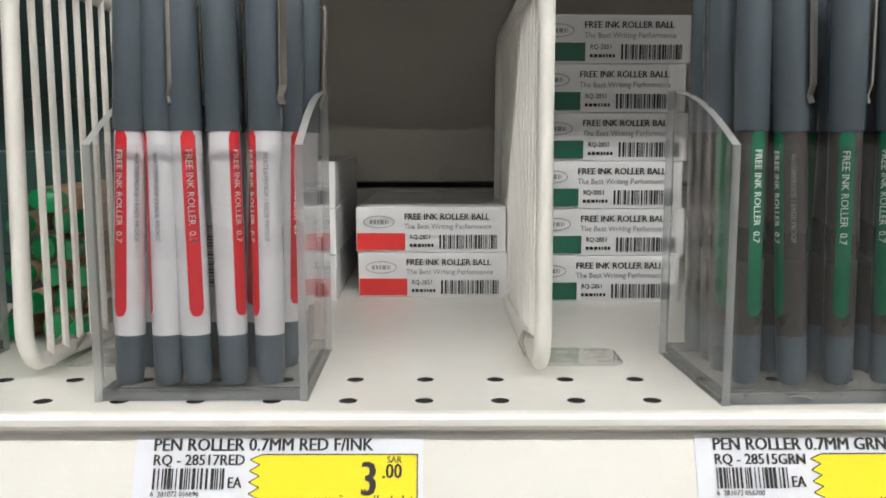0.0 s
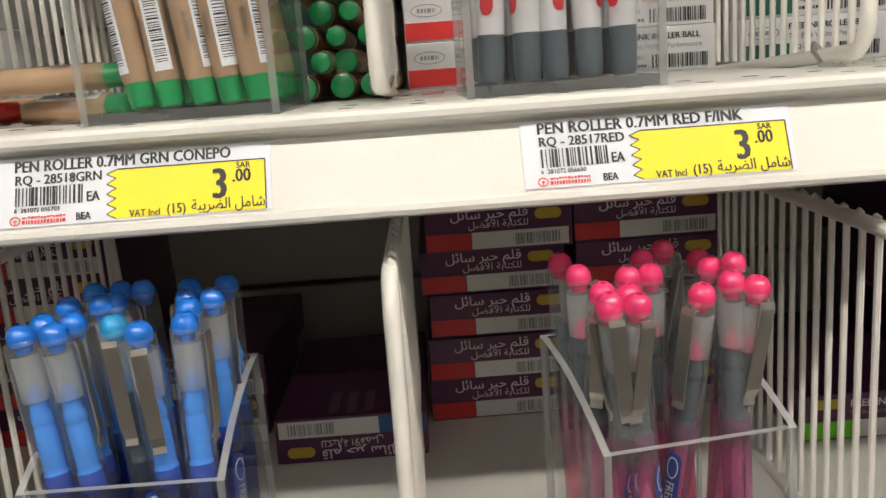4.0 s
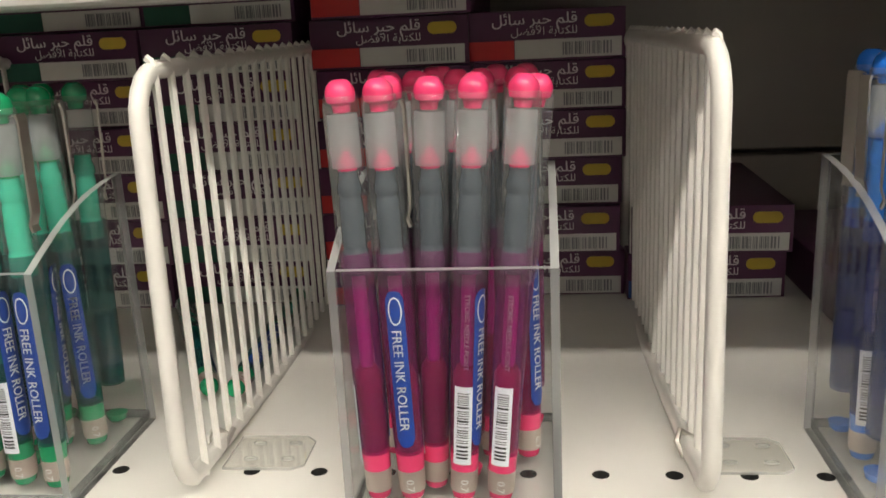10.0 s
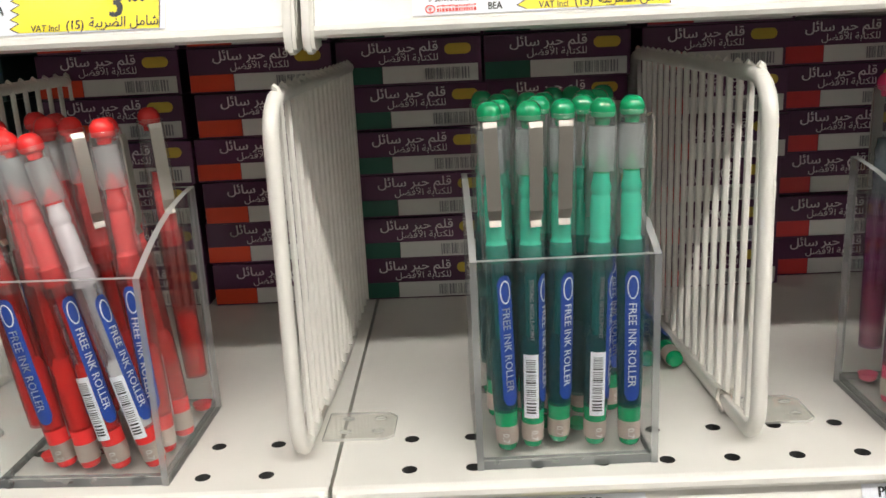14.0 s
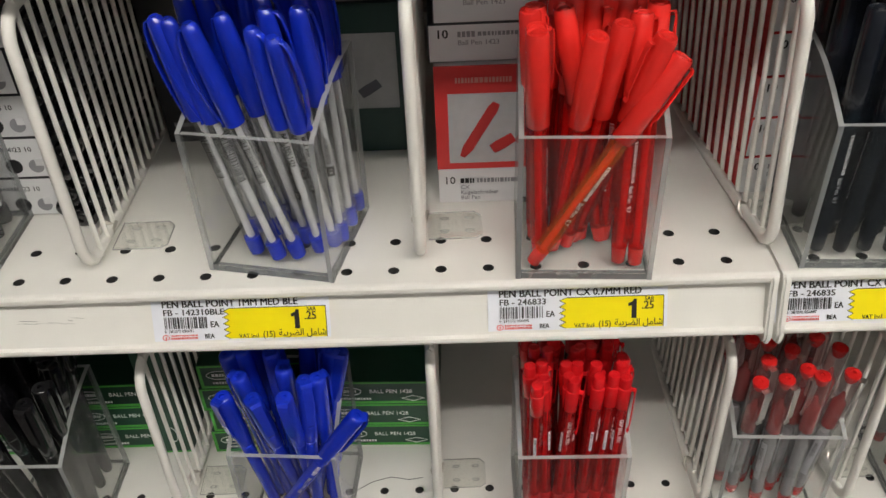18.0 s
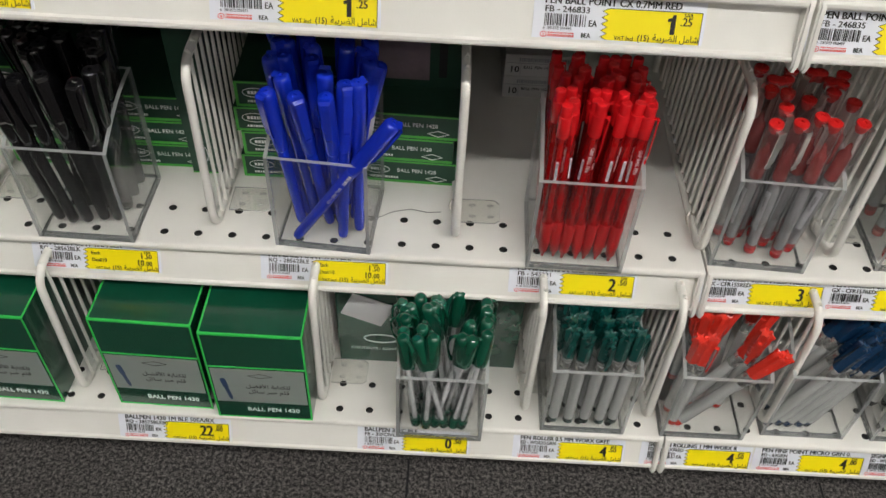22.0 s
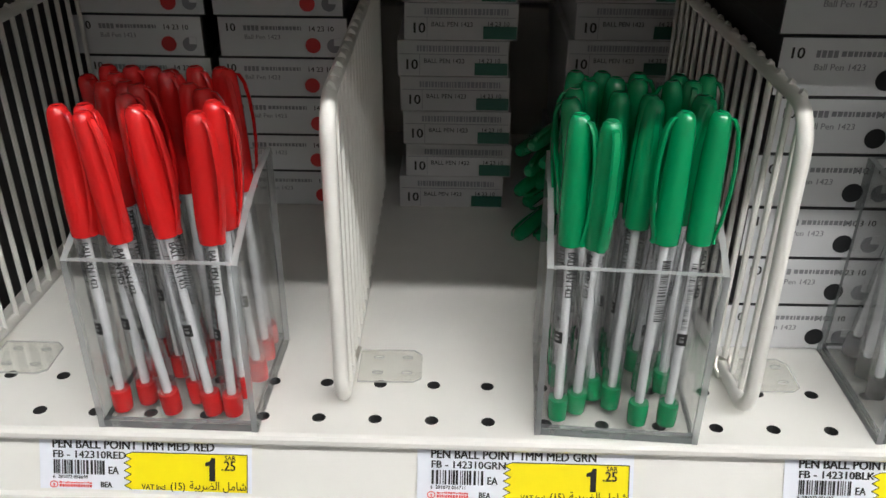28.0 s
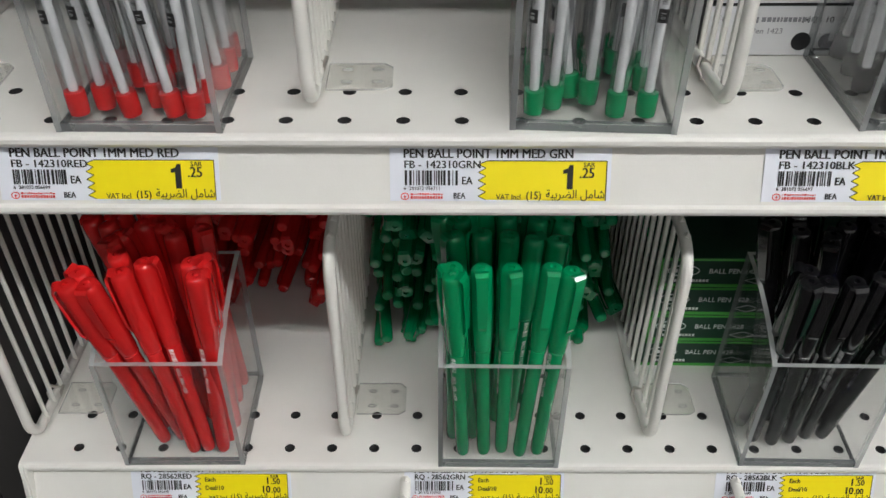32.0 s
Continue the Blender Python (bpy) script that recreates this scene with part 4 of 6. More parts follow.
# red ball pens: an upright box and two lying on it
def upright_box(x, y, z, w, d, h, base, lower, words, label, pic=None, yaw=0.0):
    e = tagged(new("display_box"), label, "pen box", group="upright pen boxes")
    e.matrix_basis = pose(x, y, z, 0, 0, yaw)
    part("carton", box(0, 0, 0, w, d, h, 0.0006), lower, e)
    part("printed_field", box(-0.0003, -0.0004, h * 0.27, w + 0.0003, 0.001, h + 0.0003, 0.0002), base, e)
    if pic:
        p = part("picture", slab(w * 0.76, h * 0.50, paint("picture_grey", (0.42, 0.42, 0.43), 0.5, vary=0.15, scale=25)), None, e, "photograph of a pen", at=pose(w * 0.13, -0.0005, h * 0.32))
        bm = lathe([(0.0015, 0), (0.003, 0.006), (0.003, 0.034), (0.002, 0.038)], 8)
        bmesh.ops.scale(bm, verts=list(bm.verts), vec=(1, 0.08, 1))
        part("pictured_pen", bm, pic, p, at=pose(w * 0.14, -0.0007, h * 0.05, 0, 30))
        bm = lathe([(0.0030, 0), (0.0034, 0.005), (0.0030, 0.014)], 8)
        bmesh.ops.scale(bm, verts=list(bm.verts), vec=(1, 0.08, 1))
        part("pictured_cap", bm, pic, p, at=pose(w * 0.46, -0.0007, h * 0.10, 0, 58))
    for nm, me, px, pz in words:
        part(nm, me, None, e, at=pose(px, -0.0007, pz))
    return e


upright_box(-0.1755, 0.074, ZC, 0.052, 0.035, 0.086, RED, WHITEBOX, [("count_text", text_mesh("10", 0.0068, INK, bold=0.006), 0.003, 0.0135), ("emblem", smudge(0.008, 0.003, INK, 2), 0.0125, 0.0140), ("brand_mark", smudge(0.026, 0.0026, GREYINK, 3), 0.022, 0.0142), ("type_text", text_mesh("CX", 0.0036, GREYINK), 0.0125, 0.0098), ("type_text", text_mesh("Kugelschreiber", 0.0036, GREYINK), 0.0125, 0.0062), ("type_text", text_mesh("Ball Pen", 0.0036, GREYINK), 0.0125, 0.0026), ("brand_mark", smudge(0.030, 0.003, paint("rose_print", (0.62, 0.25, 0.22), 0.5), 4), 0.011, 0.077)], "red and white upright ball pen box with a pen picture", pic=paint("picture_red", (0.40, 0.02, 0.02), 0.5))
for k in range(3):
    ball_box(-0.178 + 0.003 * (k % 2), 0.078, ZC + 0.0868 + 0.0215 * k, RED, "red disc", 0.8, "disc", 0.078, 0.0212)
# blue ball pens: bottle green display box with a picture, white boxes over it
upright_box(-0.268, 0.135, ZC, 0.078, 0.030, 0.098, TEAL_D, TEAL_D, [("brand_mark", smudge(0.036, 0.003, GREYINK, 4), 0.006, 0.012)], "bottle green upright ball pen box with a pen picture", pic=paint("picture_dark", (0.1, 0.1, 0.12), 0.5))
for k in range(3):
    ball_box(-0.268 + 0.003 * (k % 2), 0.137, ZC + 0.0985 + 0.0248 * k, BLACKBOX, "black", 0.8)
for k in range(3):
    ball_box(-0.352 + 0.003 * (k % 2), 0.16, ZC + 0.0985 + 0.0248 * k, BLACKBOX, "black", 0.8)
upright_box(-0.3540, 0.155, ZC, 0.078, 0.030, 0.098, BLACKBOX, BLACKBOX, [("brand_mark", smudge(0.036, 0.003, GREYINK, 4), 0.006, 0.012)], "black upright ball pen box")
# black pens with straight caps: red sided boxes lying behind the cup
for k in range(5):
    ball_box(-0.0033 + 0.0006 * (k % 2), 0.074, ZC + 0.0247 * k, BLACKBOX, "black", 3.6 + 0.3 * (k % 2), "disc", 0.0782, 0.0243, sides=RED)
    ball_box(0.093 - 0.002 * (k % 2), 0.10, ZC + 0.0262 * k, RED, "red", 0.5, "disc", 0.078, 0.0258)

# green ball pen boxes, shelf D
ZD = LEVELS["D"][0]


def green_box(x, y, z, w=0.077, yaw=0.0):
    pcs = [("title_text", text_mesh("BALL PEN 1428", 0.0052, WHITEINK, squeeze=0.9), 0.030, 0.0110), ("emblem", ring_mesh("emblem", 0.0095, 0.0042, 0.0005, -0.0003, 0, WHITEINK), 0.015, 0.0130), ("emblem_print", smudge(0.011, 0.0026, WHITEINK, 6), 0.0095, 0.0117), ("lime_line", slab(w - 0.001, 0.0022, LIMEEDGE), 0.0005, 0.0005), ("lime_line", slab(0.0022, 0.021, LIMEEDGE), 0.0003, 0.0005), ("lime_line", slab(w - 0.001, 0.0014, LIMEEDGE), 0.0005, 0.0209), ("small_print", smudge(0.022, 0.0018, WHITEINK, 8), 0.009, 0.0045), ("ink_field", ring_mesh("ink_field", 0.0085, 0.0030, 0.0006, -0.0003, 0, WHITEINK, 4), w - 0.016, 0.0058)]
    return face_box(("green", w), w, 0.140, 0.0225, DKGREENBOX, pcs, "dark green cardboard ball pen box with lime edges", pose(x, y, z, 0, 0, yaw), group="dark green pen boxes")


for k in range(4):
    green_box(-0.352 + 0.003 * (k % 2), 0.079, ZD + 0.0228 * k, yaw=0.8)
for k in range(3):
    green_box(-0.262 - 0.004 * (k % 2), 0.082, ZD + 0.0228 * k, yaw=-1.5)
for k in range(4):
    green_box(-0.532 + 0.002 * (k % 2), 0.082, ZD + 0.0228 * k, yaw=-0.6)
for k in range(3):
    green_box(-0.450 - 0.003 * (k % 2), 0.085, ZD + 0.0228 * k, yaw=0.6)
upright_box(-0.368 - 0.0245, 0.080, ZD, 0.023, 0.05, 0.14, DKGREENBOX, DKGREENBOX, [("lime_line", slab(0.022, 0.0012, LIMEEDGE), 0.0005, 0.0005), ("emblem", ring_mesh("emblem", 0.0035, 0.008, 0.0005, -0.0003, 0, WHITEINK), 0.0115, 0.02)], "dark green pen box standing on its end")
upright_box(-0.300, 0.115, ZD, 0.115, 0.03, 0.15, DKGREENBOX, DKGREENBOX, [("picture", slab(0.07, 0.06, paint("picture_mauve", (0.20, 0.15, 0.17), 0.5, vary=0.2)), 0.02, 0.075), ("pictured_pen", slab(0.006, 0.062, INK), 0.097, 0.078), ("script_text", text_mesh("smooth", 0.009, GREYINK), 0.04, 0.112), ("script_text", text_mesh("writing", 0.009, GREYINK), 0.04, 0.100)], "dark green display box with a pen picture and script")
for k in range(4):
    ball_box(-0.148 + 0.003 * (k % 2), 0.16, ZD + 0.085 + 0.0222 * k, RED, "red field", 0.4, "frame", 0.0675, 0.0220) if k > 1 else None
for k in range(2):
    ball_box(-0.148 + 0.0 * k, 0.20, ZD + 0.0222 * k, RED, "red field", 0.4, "frame", 0.0675, 0.0220)

# large green boxes on the bottom shelf
ZE = LEVELS["E"][0]
FOIL = paint("green_foil_carton", (0.004, 0.060, 0.032), 0.22, vary=0.15, scale=12, coat=0.5)
FOIL_L = paint("light_green_edge", (0.04, 0.55, 0.09), 0.3, vary=0.1, scale=20)
GREYPIC = paint("grey_green_field", (0.26, 0.29, 0.27), 0.4, vary=0.06, scale=20)


def big_box(x, y, z, yaw=0.0):
    key = "big"
    m = pose(x, y, z, 0, 0, yaw)
    if key in BOXES:
        return copy_thing(BOXES[key], m)
    e = tagged(new("big_pen_box"), "large glossy green cardboard ball pen box with a grey field", "pen box", group="large green pen boxes")
    e.matrix_basis = m
    w, d, h = 0.0775, 0.082, 0.112
    part("carton", box(0, 0, 0, w, d, h, 0.001), FOIL, e)
    bm = bmesh.new()
    for a, b2 in (((0, 0), (w, 0.0014)), ((0, h - 0.0014), (w, h)), ((0, 0), (0.0014, h)), ((w - 0.0014, 0), (w, h)), ((0, h * 0.625), (w, h * 0.64))):
        box_into(bm, a[0], -0.0003, a[1], b2[0], 0.0, b2[1])
    part("edge_print", bm, FOIL_L, e, "bright green printed edges")
    bm = bmesh.new()
    for a, b2 in (((0, 0), (w, 0.0014)), ((0, d - 0.0014), (w, d)), ((0, 0), (0.0014, d)), ((w - 0.0014, 0), (w, d))):
        box_into(bm, a[0], a[1], h, b2[0], b2[1], h + 0.0003)
    part("edge_print", bm, FOIL_L, e, "bright green printed edges")
    g = part("grey_field", slab(w - 0.005, 0.0455, GREYPIC), None, e, at=pose(0.0025, -0.0004, 0.0235))
    part("title_text", text_mesh("BALL PEN 1430", 0.0072, WHITEINK, align="CENTER", squeeze=0.9, bold=0.01), None, e, at=pose(w * 0.60, -0.0006, 0.0110))
    bm = lathe([(0.0010, 0), (0.0016, 0.004), (0.0016, 0.017), (0.0022, 0.017), (0.0024, 0.026), (0.0018, 0.029)], 8)
    bmesh.ops.scale(bm, verts=list(bm.verts), vec=(1, 0.08, 1))
    part("pictured_pen", bm, paint("picture_blue", (0.02, 0.05, 0.12), 0.4), g, at=pose(0.012, -0.0006, 0.004, 0, -8))
    part("script_text", text_mesh(AR_WRITE, 0.0062, INK, align="CENTER"), None, g, at=pose(0.043, -0.0005, 0.0215))
    part("script_text", text_mesh(AR_PEN, 0.0062, INK, align="CENTER"), None, g, at=pose(0.043, -0.0005, 0.0140))
    part("label_outline", ring_mesh("label_outline", 0.010, 0.003, 0.0004, -0.0003, 0, INK, 4), None, g, at=pose(0.038, -0.0003, 0.0375))
    BOXES[key] = e
    return e


big_box(-0.4535, -0.0345, ZE, -1.2)
big_box(-0.3700, -0.0420, ZE, 0.0)
big_box(-0.5770, -0.0350, ZE, -1.5)
big_box(-0.6600, -0.0350, ZE, 0.5)
big_box(-0.775, -0.035, ZE, 0)
big_box(-0.860, -0.035, ZE, 0)
bm = plate([(0.003, 0.066), (0.036, 0.051), (0.049, 0.078), (0.014, 0.092)], -0.0003, 0)
note = bpy.data.meshes.new("print")
bm.to_mesh(note)
bm.free()
note.materials.append(WHITEBOX)
upright_box(-0.277, 0.021, ZE, 0.152, 0.03, 0.125, FOIL, FOIL, [("paper_picture", note, 0.0, 0.0), ("script_text", text_mesh("Writes best", 0.0068, GREYINK), 0.008, 0.074), ("script_text", text_mesh("Forever", 0.0068, GREYINK), 0.012, 0.064), ("emblem", ring_mesh("emblem", 0.015, 0.006, 0.0013, -0.0004, 0, WHITEINK), 0.036, 0.034), ("contents_text", text_mesh("CONTENTS / CONTENIDO", 0.0044, WHITEINK), 0.010, 0.018)], "green display box with a paper note picture")


# ---- pens ----
PENS = {}


def wrap_text(words, size, r, material, z0, angle=-90.0, bold=0.01, squeeze=1.0):
    """Letters running along a round barrel, read from the cap downwards."""
    src = text_mesh(words, size, material, bold=bold, squeeze=squeeze)
    me = src.copy()
    a0 = radians(angle)
    for v in me.vertices:
        u, w = v.co.x, v.co.z - size * 0.36
        t = a0 + w / r
        v.co = ((r + 0.00012) * math.cos(t), (r + 0.00012) * math.sin(t), z0 - u)
    return me


def wrap_patch(r, z0, z1, angle, width, rounded=False):
    """A thin print patch on a round barrel."""
    bm = bmesh.new()
    a0 = radians(angle)
    n = 6
    half = width / 2 / r
    cols = []
    for k in range(n + 1):
        t = a0 - half + 2 * half * k / n
        u = abs(2 * k / n - 1)
        dz = (width / 2) * (1 - math.sqrt(max(0, 1 - u * u))) if rounded else 0
        cols.append([bm.verts.new((r * math.cos(t), r * math.sin(t), z)) for z in (z0 + dz, z1 - dz)])
    for a, b in zip(cols, cols[1:]):
        bm.faces.new((a[0], b[0], b[1], a[1]))
    return bm


def wrap_bars(r, z0, z1, angle, width, seed):
    bm = bmesh.new()
    rng = random.Random(seed)
    z = z0
    half = width / 2 / r
    a0 = radians(angle)
    while z < z1:
        h = rng.choice((0.0003, 0.0004, 0.0007))
        vs = []
        for t in (a0 - half, a0 - half * 0.33, a0 + half * 0.33, a0 + half):
            vs.append([bm.verts.new((r * math.cos(t), r * math.sin(t), q)) for q in (z, z + h)])
        for a, b in zip(vs, vs[1:]):
            bm.faces.new((a[0], b[0], b[1], a[1]))
        z += h + rng.choice((0.0004, 0.0005, 0.0008))
    return bm


def clip_bar(r_in, r_out, z_top, z_low, w):
    """A flat sprung clip: springs from the cap's top, runs down beside it and bends in at its end."""
    t = 0.0007
    line = [(r_in, z_top), (r_out, z_top + 0.0008), (r_out + 0.0006, z_top - 0.0012), (r_out + 0.0003, z_low + 0.006), (r_out - 0.0009, z_low + 0.0022), (r_out - 0.0002, z_low)]
    bm = bmesh.new()
    rows = []
    for k, (x, z) in enumerate(line):
        ww = w / 2 * (1 if k < 4 else 0.85)
        rows.append([bm.verts.new(p) for p in ((x, -ww, z), (x, ww, z), (x - t, ww, z - t * 0.4), (x - t, -ww, z - t * 0.4))])
    for a, b in zip(rows, rows[1:]):
        for i in range(4):
            j = (i + 1) % 4
            bm.faces.new((a[i], b[i], b[j], a[j]))
    bm.faces.new(rows[0])
    bm.faces.new(list(reversed(rows[-1])))
    bmesh.ops.recalc_face_normals(bm, faces=list(bm.faces))
    return bm


def plastic(name, color, rough=0.28, **k):
    return paint(name, color, rough, vary=0.07, scale=40, coat=0.45, per_object=0.07, **k)


FROST = clear("frosted_cap", (0.975, 0.98, 0.985), gloss=2.0, milk=0.09, milk_color=(0.82, 0.86, 0.88), rough=0.09)
CRYSTAL = clear("crystal_barrel", (0.975, 0.98, 0.985), milk=0.06, gloss=2.6, milk_color=(0.84, 0.86, 0.88), rough=0.05)
REFILL = plastic("white_refill", (0.90, 0.90, 0.91))
BLUEBAND = plastic("blue_print_band", (0.006, 0.050, 0.31), 0.35)
NICKEL = paint("satin_ring", (0.55, 0.47, 0.42), 0.4, metal=0.6, vary=0.06, scale=60)
GREYPL = plastic("slate_grey_plastic", (0.085, 0.105, 0.125), 0.35)


def start_pen(key, name, label, group):
    e = tagged(new(name), label, "pen", group=group)
    PENS[key] = e
    return e


def pen_trcap(col, variant="tr"):
    """Free ink roller with a clear cap: col is (name, plug, barrel, grip section, ink)."""
    nm, plug, tint, sect, dark = col
    clip_at, band_at, stick_at = dict(tr=(0, -90, 60), trf=(-85, -60, 100), trb=(100, -38, -104), trg=(-82, -36, -106), trs=(70, 75, -100))[variant]
    e = start_pen((variant, nm), "roller_pen", nm + " free ink roller pen with frosted cap and steel clip", nm + " clear cap roller pens")
    P = plastic(nm + "_plug", plug, 0.18)
    S = plastic(nm + "_section", tuple(min(1, c * 1.15 + 0.015) for c in sect), 0.12)
    B = clear(nm + "_barrel", tuple(0.35 + 0.6 * c for c in tint), milk=0.22, milk_color=tint, rough=0.07, gloss=1.3)
    part("end_plug", lathe([(0.0030, 0), (0.0037, 0.0006), (0.0040, 0.0022), (0.0042, 0.0030)], 14), P, e, smooth=True)
    r = part("ring", lathe([(0.0043, 0.0030), (0.0044, 0.0034), (0.0045, 0.0100), (0.0045, 0.0104)], 14), NICKEL, e, "satin metal ring", smooth=True)
    part("size_text", wrap_text("0.7", 0.0036, 0.0046, WHITEINK, 0.0080, -90), None, r)
    part("tail", lathe([(0.0045, 0.0104), (0.0047, 0.0160), (0.0047, 0.0162)], 14), P, e, smooth=True)
    b = part("barrel", lathe([(0.0047, 0.0162), (0.0050, 0.028), (0.0051, 0.083)], 16, cap=False), B, e, "tinted see-through barrel", smooth=True)
    part("ink_tank", lathe([(0.0038, 0.017), (0.0042, 0.024), (0.0042, 0.043), (0.0030, 0.0455)], 12), plastic(nm + "_ink", dark, 0.35), b, smooth=True)
    part("feed", lathe([(0.0018, 0.045), (0.0022, 0.048), (0.0022, 0.078), (0.0030, 0.082)], 10), plastic(nm + "_feed", tuple(c * 0.8 for c in tint), 0.4), b, smooth=True)
    part("print_band", wrap_patch(0.00522, 0.0195, 0.0715, band_at, 0.0060, True), BLUEBAND, b, "blue printed band")
    part("band_text", wrap_text("FREE INK ROLLER", 0.0043, 0.0053, WHITEINK, 0.0590, band_at), None, b)
    part("band_emblem", wrap_ring(0.00532, 0.0650, band_at, 0.0046, 0.0022), WHITEINK, b)
    part("sticker", wrap_patch(0.00526, 0.0135, 0.0400, stick_at, 0.0060), PAPER, b, "white barcode sticker")
    part("barcode", wrap_bars(0.00534, 0.0155, 0.0385, stick_at, 0.0038, 5), INK, b)
    part("small_text", wrap_text("STRONG NEEDLE-POINT", 0.0022, 0.00525, paint("faint_print", (0.42, 0.34, 0.38), 0.5), 0.070, stick_at + 8), None, b)
    c = part("cap", lathe([(0.0055, 0.0725), (0.0057, 0.0735), (0.0056, 0.0900), (0.0053, 0.1280), (0.0052, 0.1298), (0.0049, 0.1302)], 18, cap=False), FROST, e, "frosted clear cap", smooth=True)
    part("cap_liner", lathe([(0.0047, 0.1090), (0.0048, 0.1094), (0.0048, 0.1246), (0.0046, 0.1250)], 14, cap=False), clear("frosted_liner", (0.95, 0.96, 0.96), milk=0.30, milk_color=(0.88, 0.90, 0.91), rough=0.2), c, smooth=True)
    s = [(0.0044, 0.0760), (0.0041, 0.0830), (0.0037, 0.0836), (0.0037, 0.0850), (0.0039, 0.0856), (0.0037, 0.0866), (0.0039, 0.0876), (0.0037, 0.0886), (0.0039, 0.0896), (0.0037, 0.0990), (0.0034, 0.0996), (0.0034, 0.1006), (0.0039, 0.1014), (0.0038, 0.1035), (0.0033, 0.1050), (0.0031, 0.1062), (0.0030, 0.1082)]
    g = part("grip_section", lathe(s, 14), S, e, "ringed grip section and tip", smooth=True)
    part("tip_cone", lathe([(0.0030, 0.1080), (0.0032, 0.1084), (0.0032, 0.1108), (0.0022, 0.1114), (0.0014, 0.1122), (0.0011, 0.1140)], 12), P, g, smooth=True)
    part("top_plug", lathe([(0.0012, 0.1250), (0.0026, 0.1254), (0.0030, 0.1276), (0.0043, 0.1284), (0.0046, 0.1306), (0.0045, 0.1318), (0.0040, 0.1331), (0.0031, 0.1342), (0.0021, 0.1349), (0.0010, 0.1350), (0.0009, 0.1334), (0.0002, 0.1332)], 16), P, e, "glossy domed plug", smooth=True)
    part("clip", clip_bar(0.0049, 0.0071, 0.1275, 0.0905, 0.0050), STEEL, e, "steel clip", at=pose(0, 0, 0, 0, 0, clip_at))
    return e


def wrap_ring(r, z, angle, hz, hw, n=18):
    """An oval outline on a barrel."""
    bm = bmesh.new()
    a0 = radians(angle)
    q = []
    for k in range(n):
        t = 2 * math.pi * k / n
        for f in (1.0, 0.8):
            a = a0 + hw * f * math.cos(t) / r
            q.append(bm.verts.new((r * math.cos(a), r * math.sin(a), z + hz * (f + (0.08 if f < 1 else 0)) * math.sin(t))))
    for k in range(n):
        a, b = 2 * k, 2 * ((k + 1) % n)
        bm.faces.new((q[a], q[b], q[b + 1], q[a + 1]))
    return bm


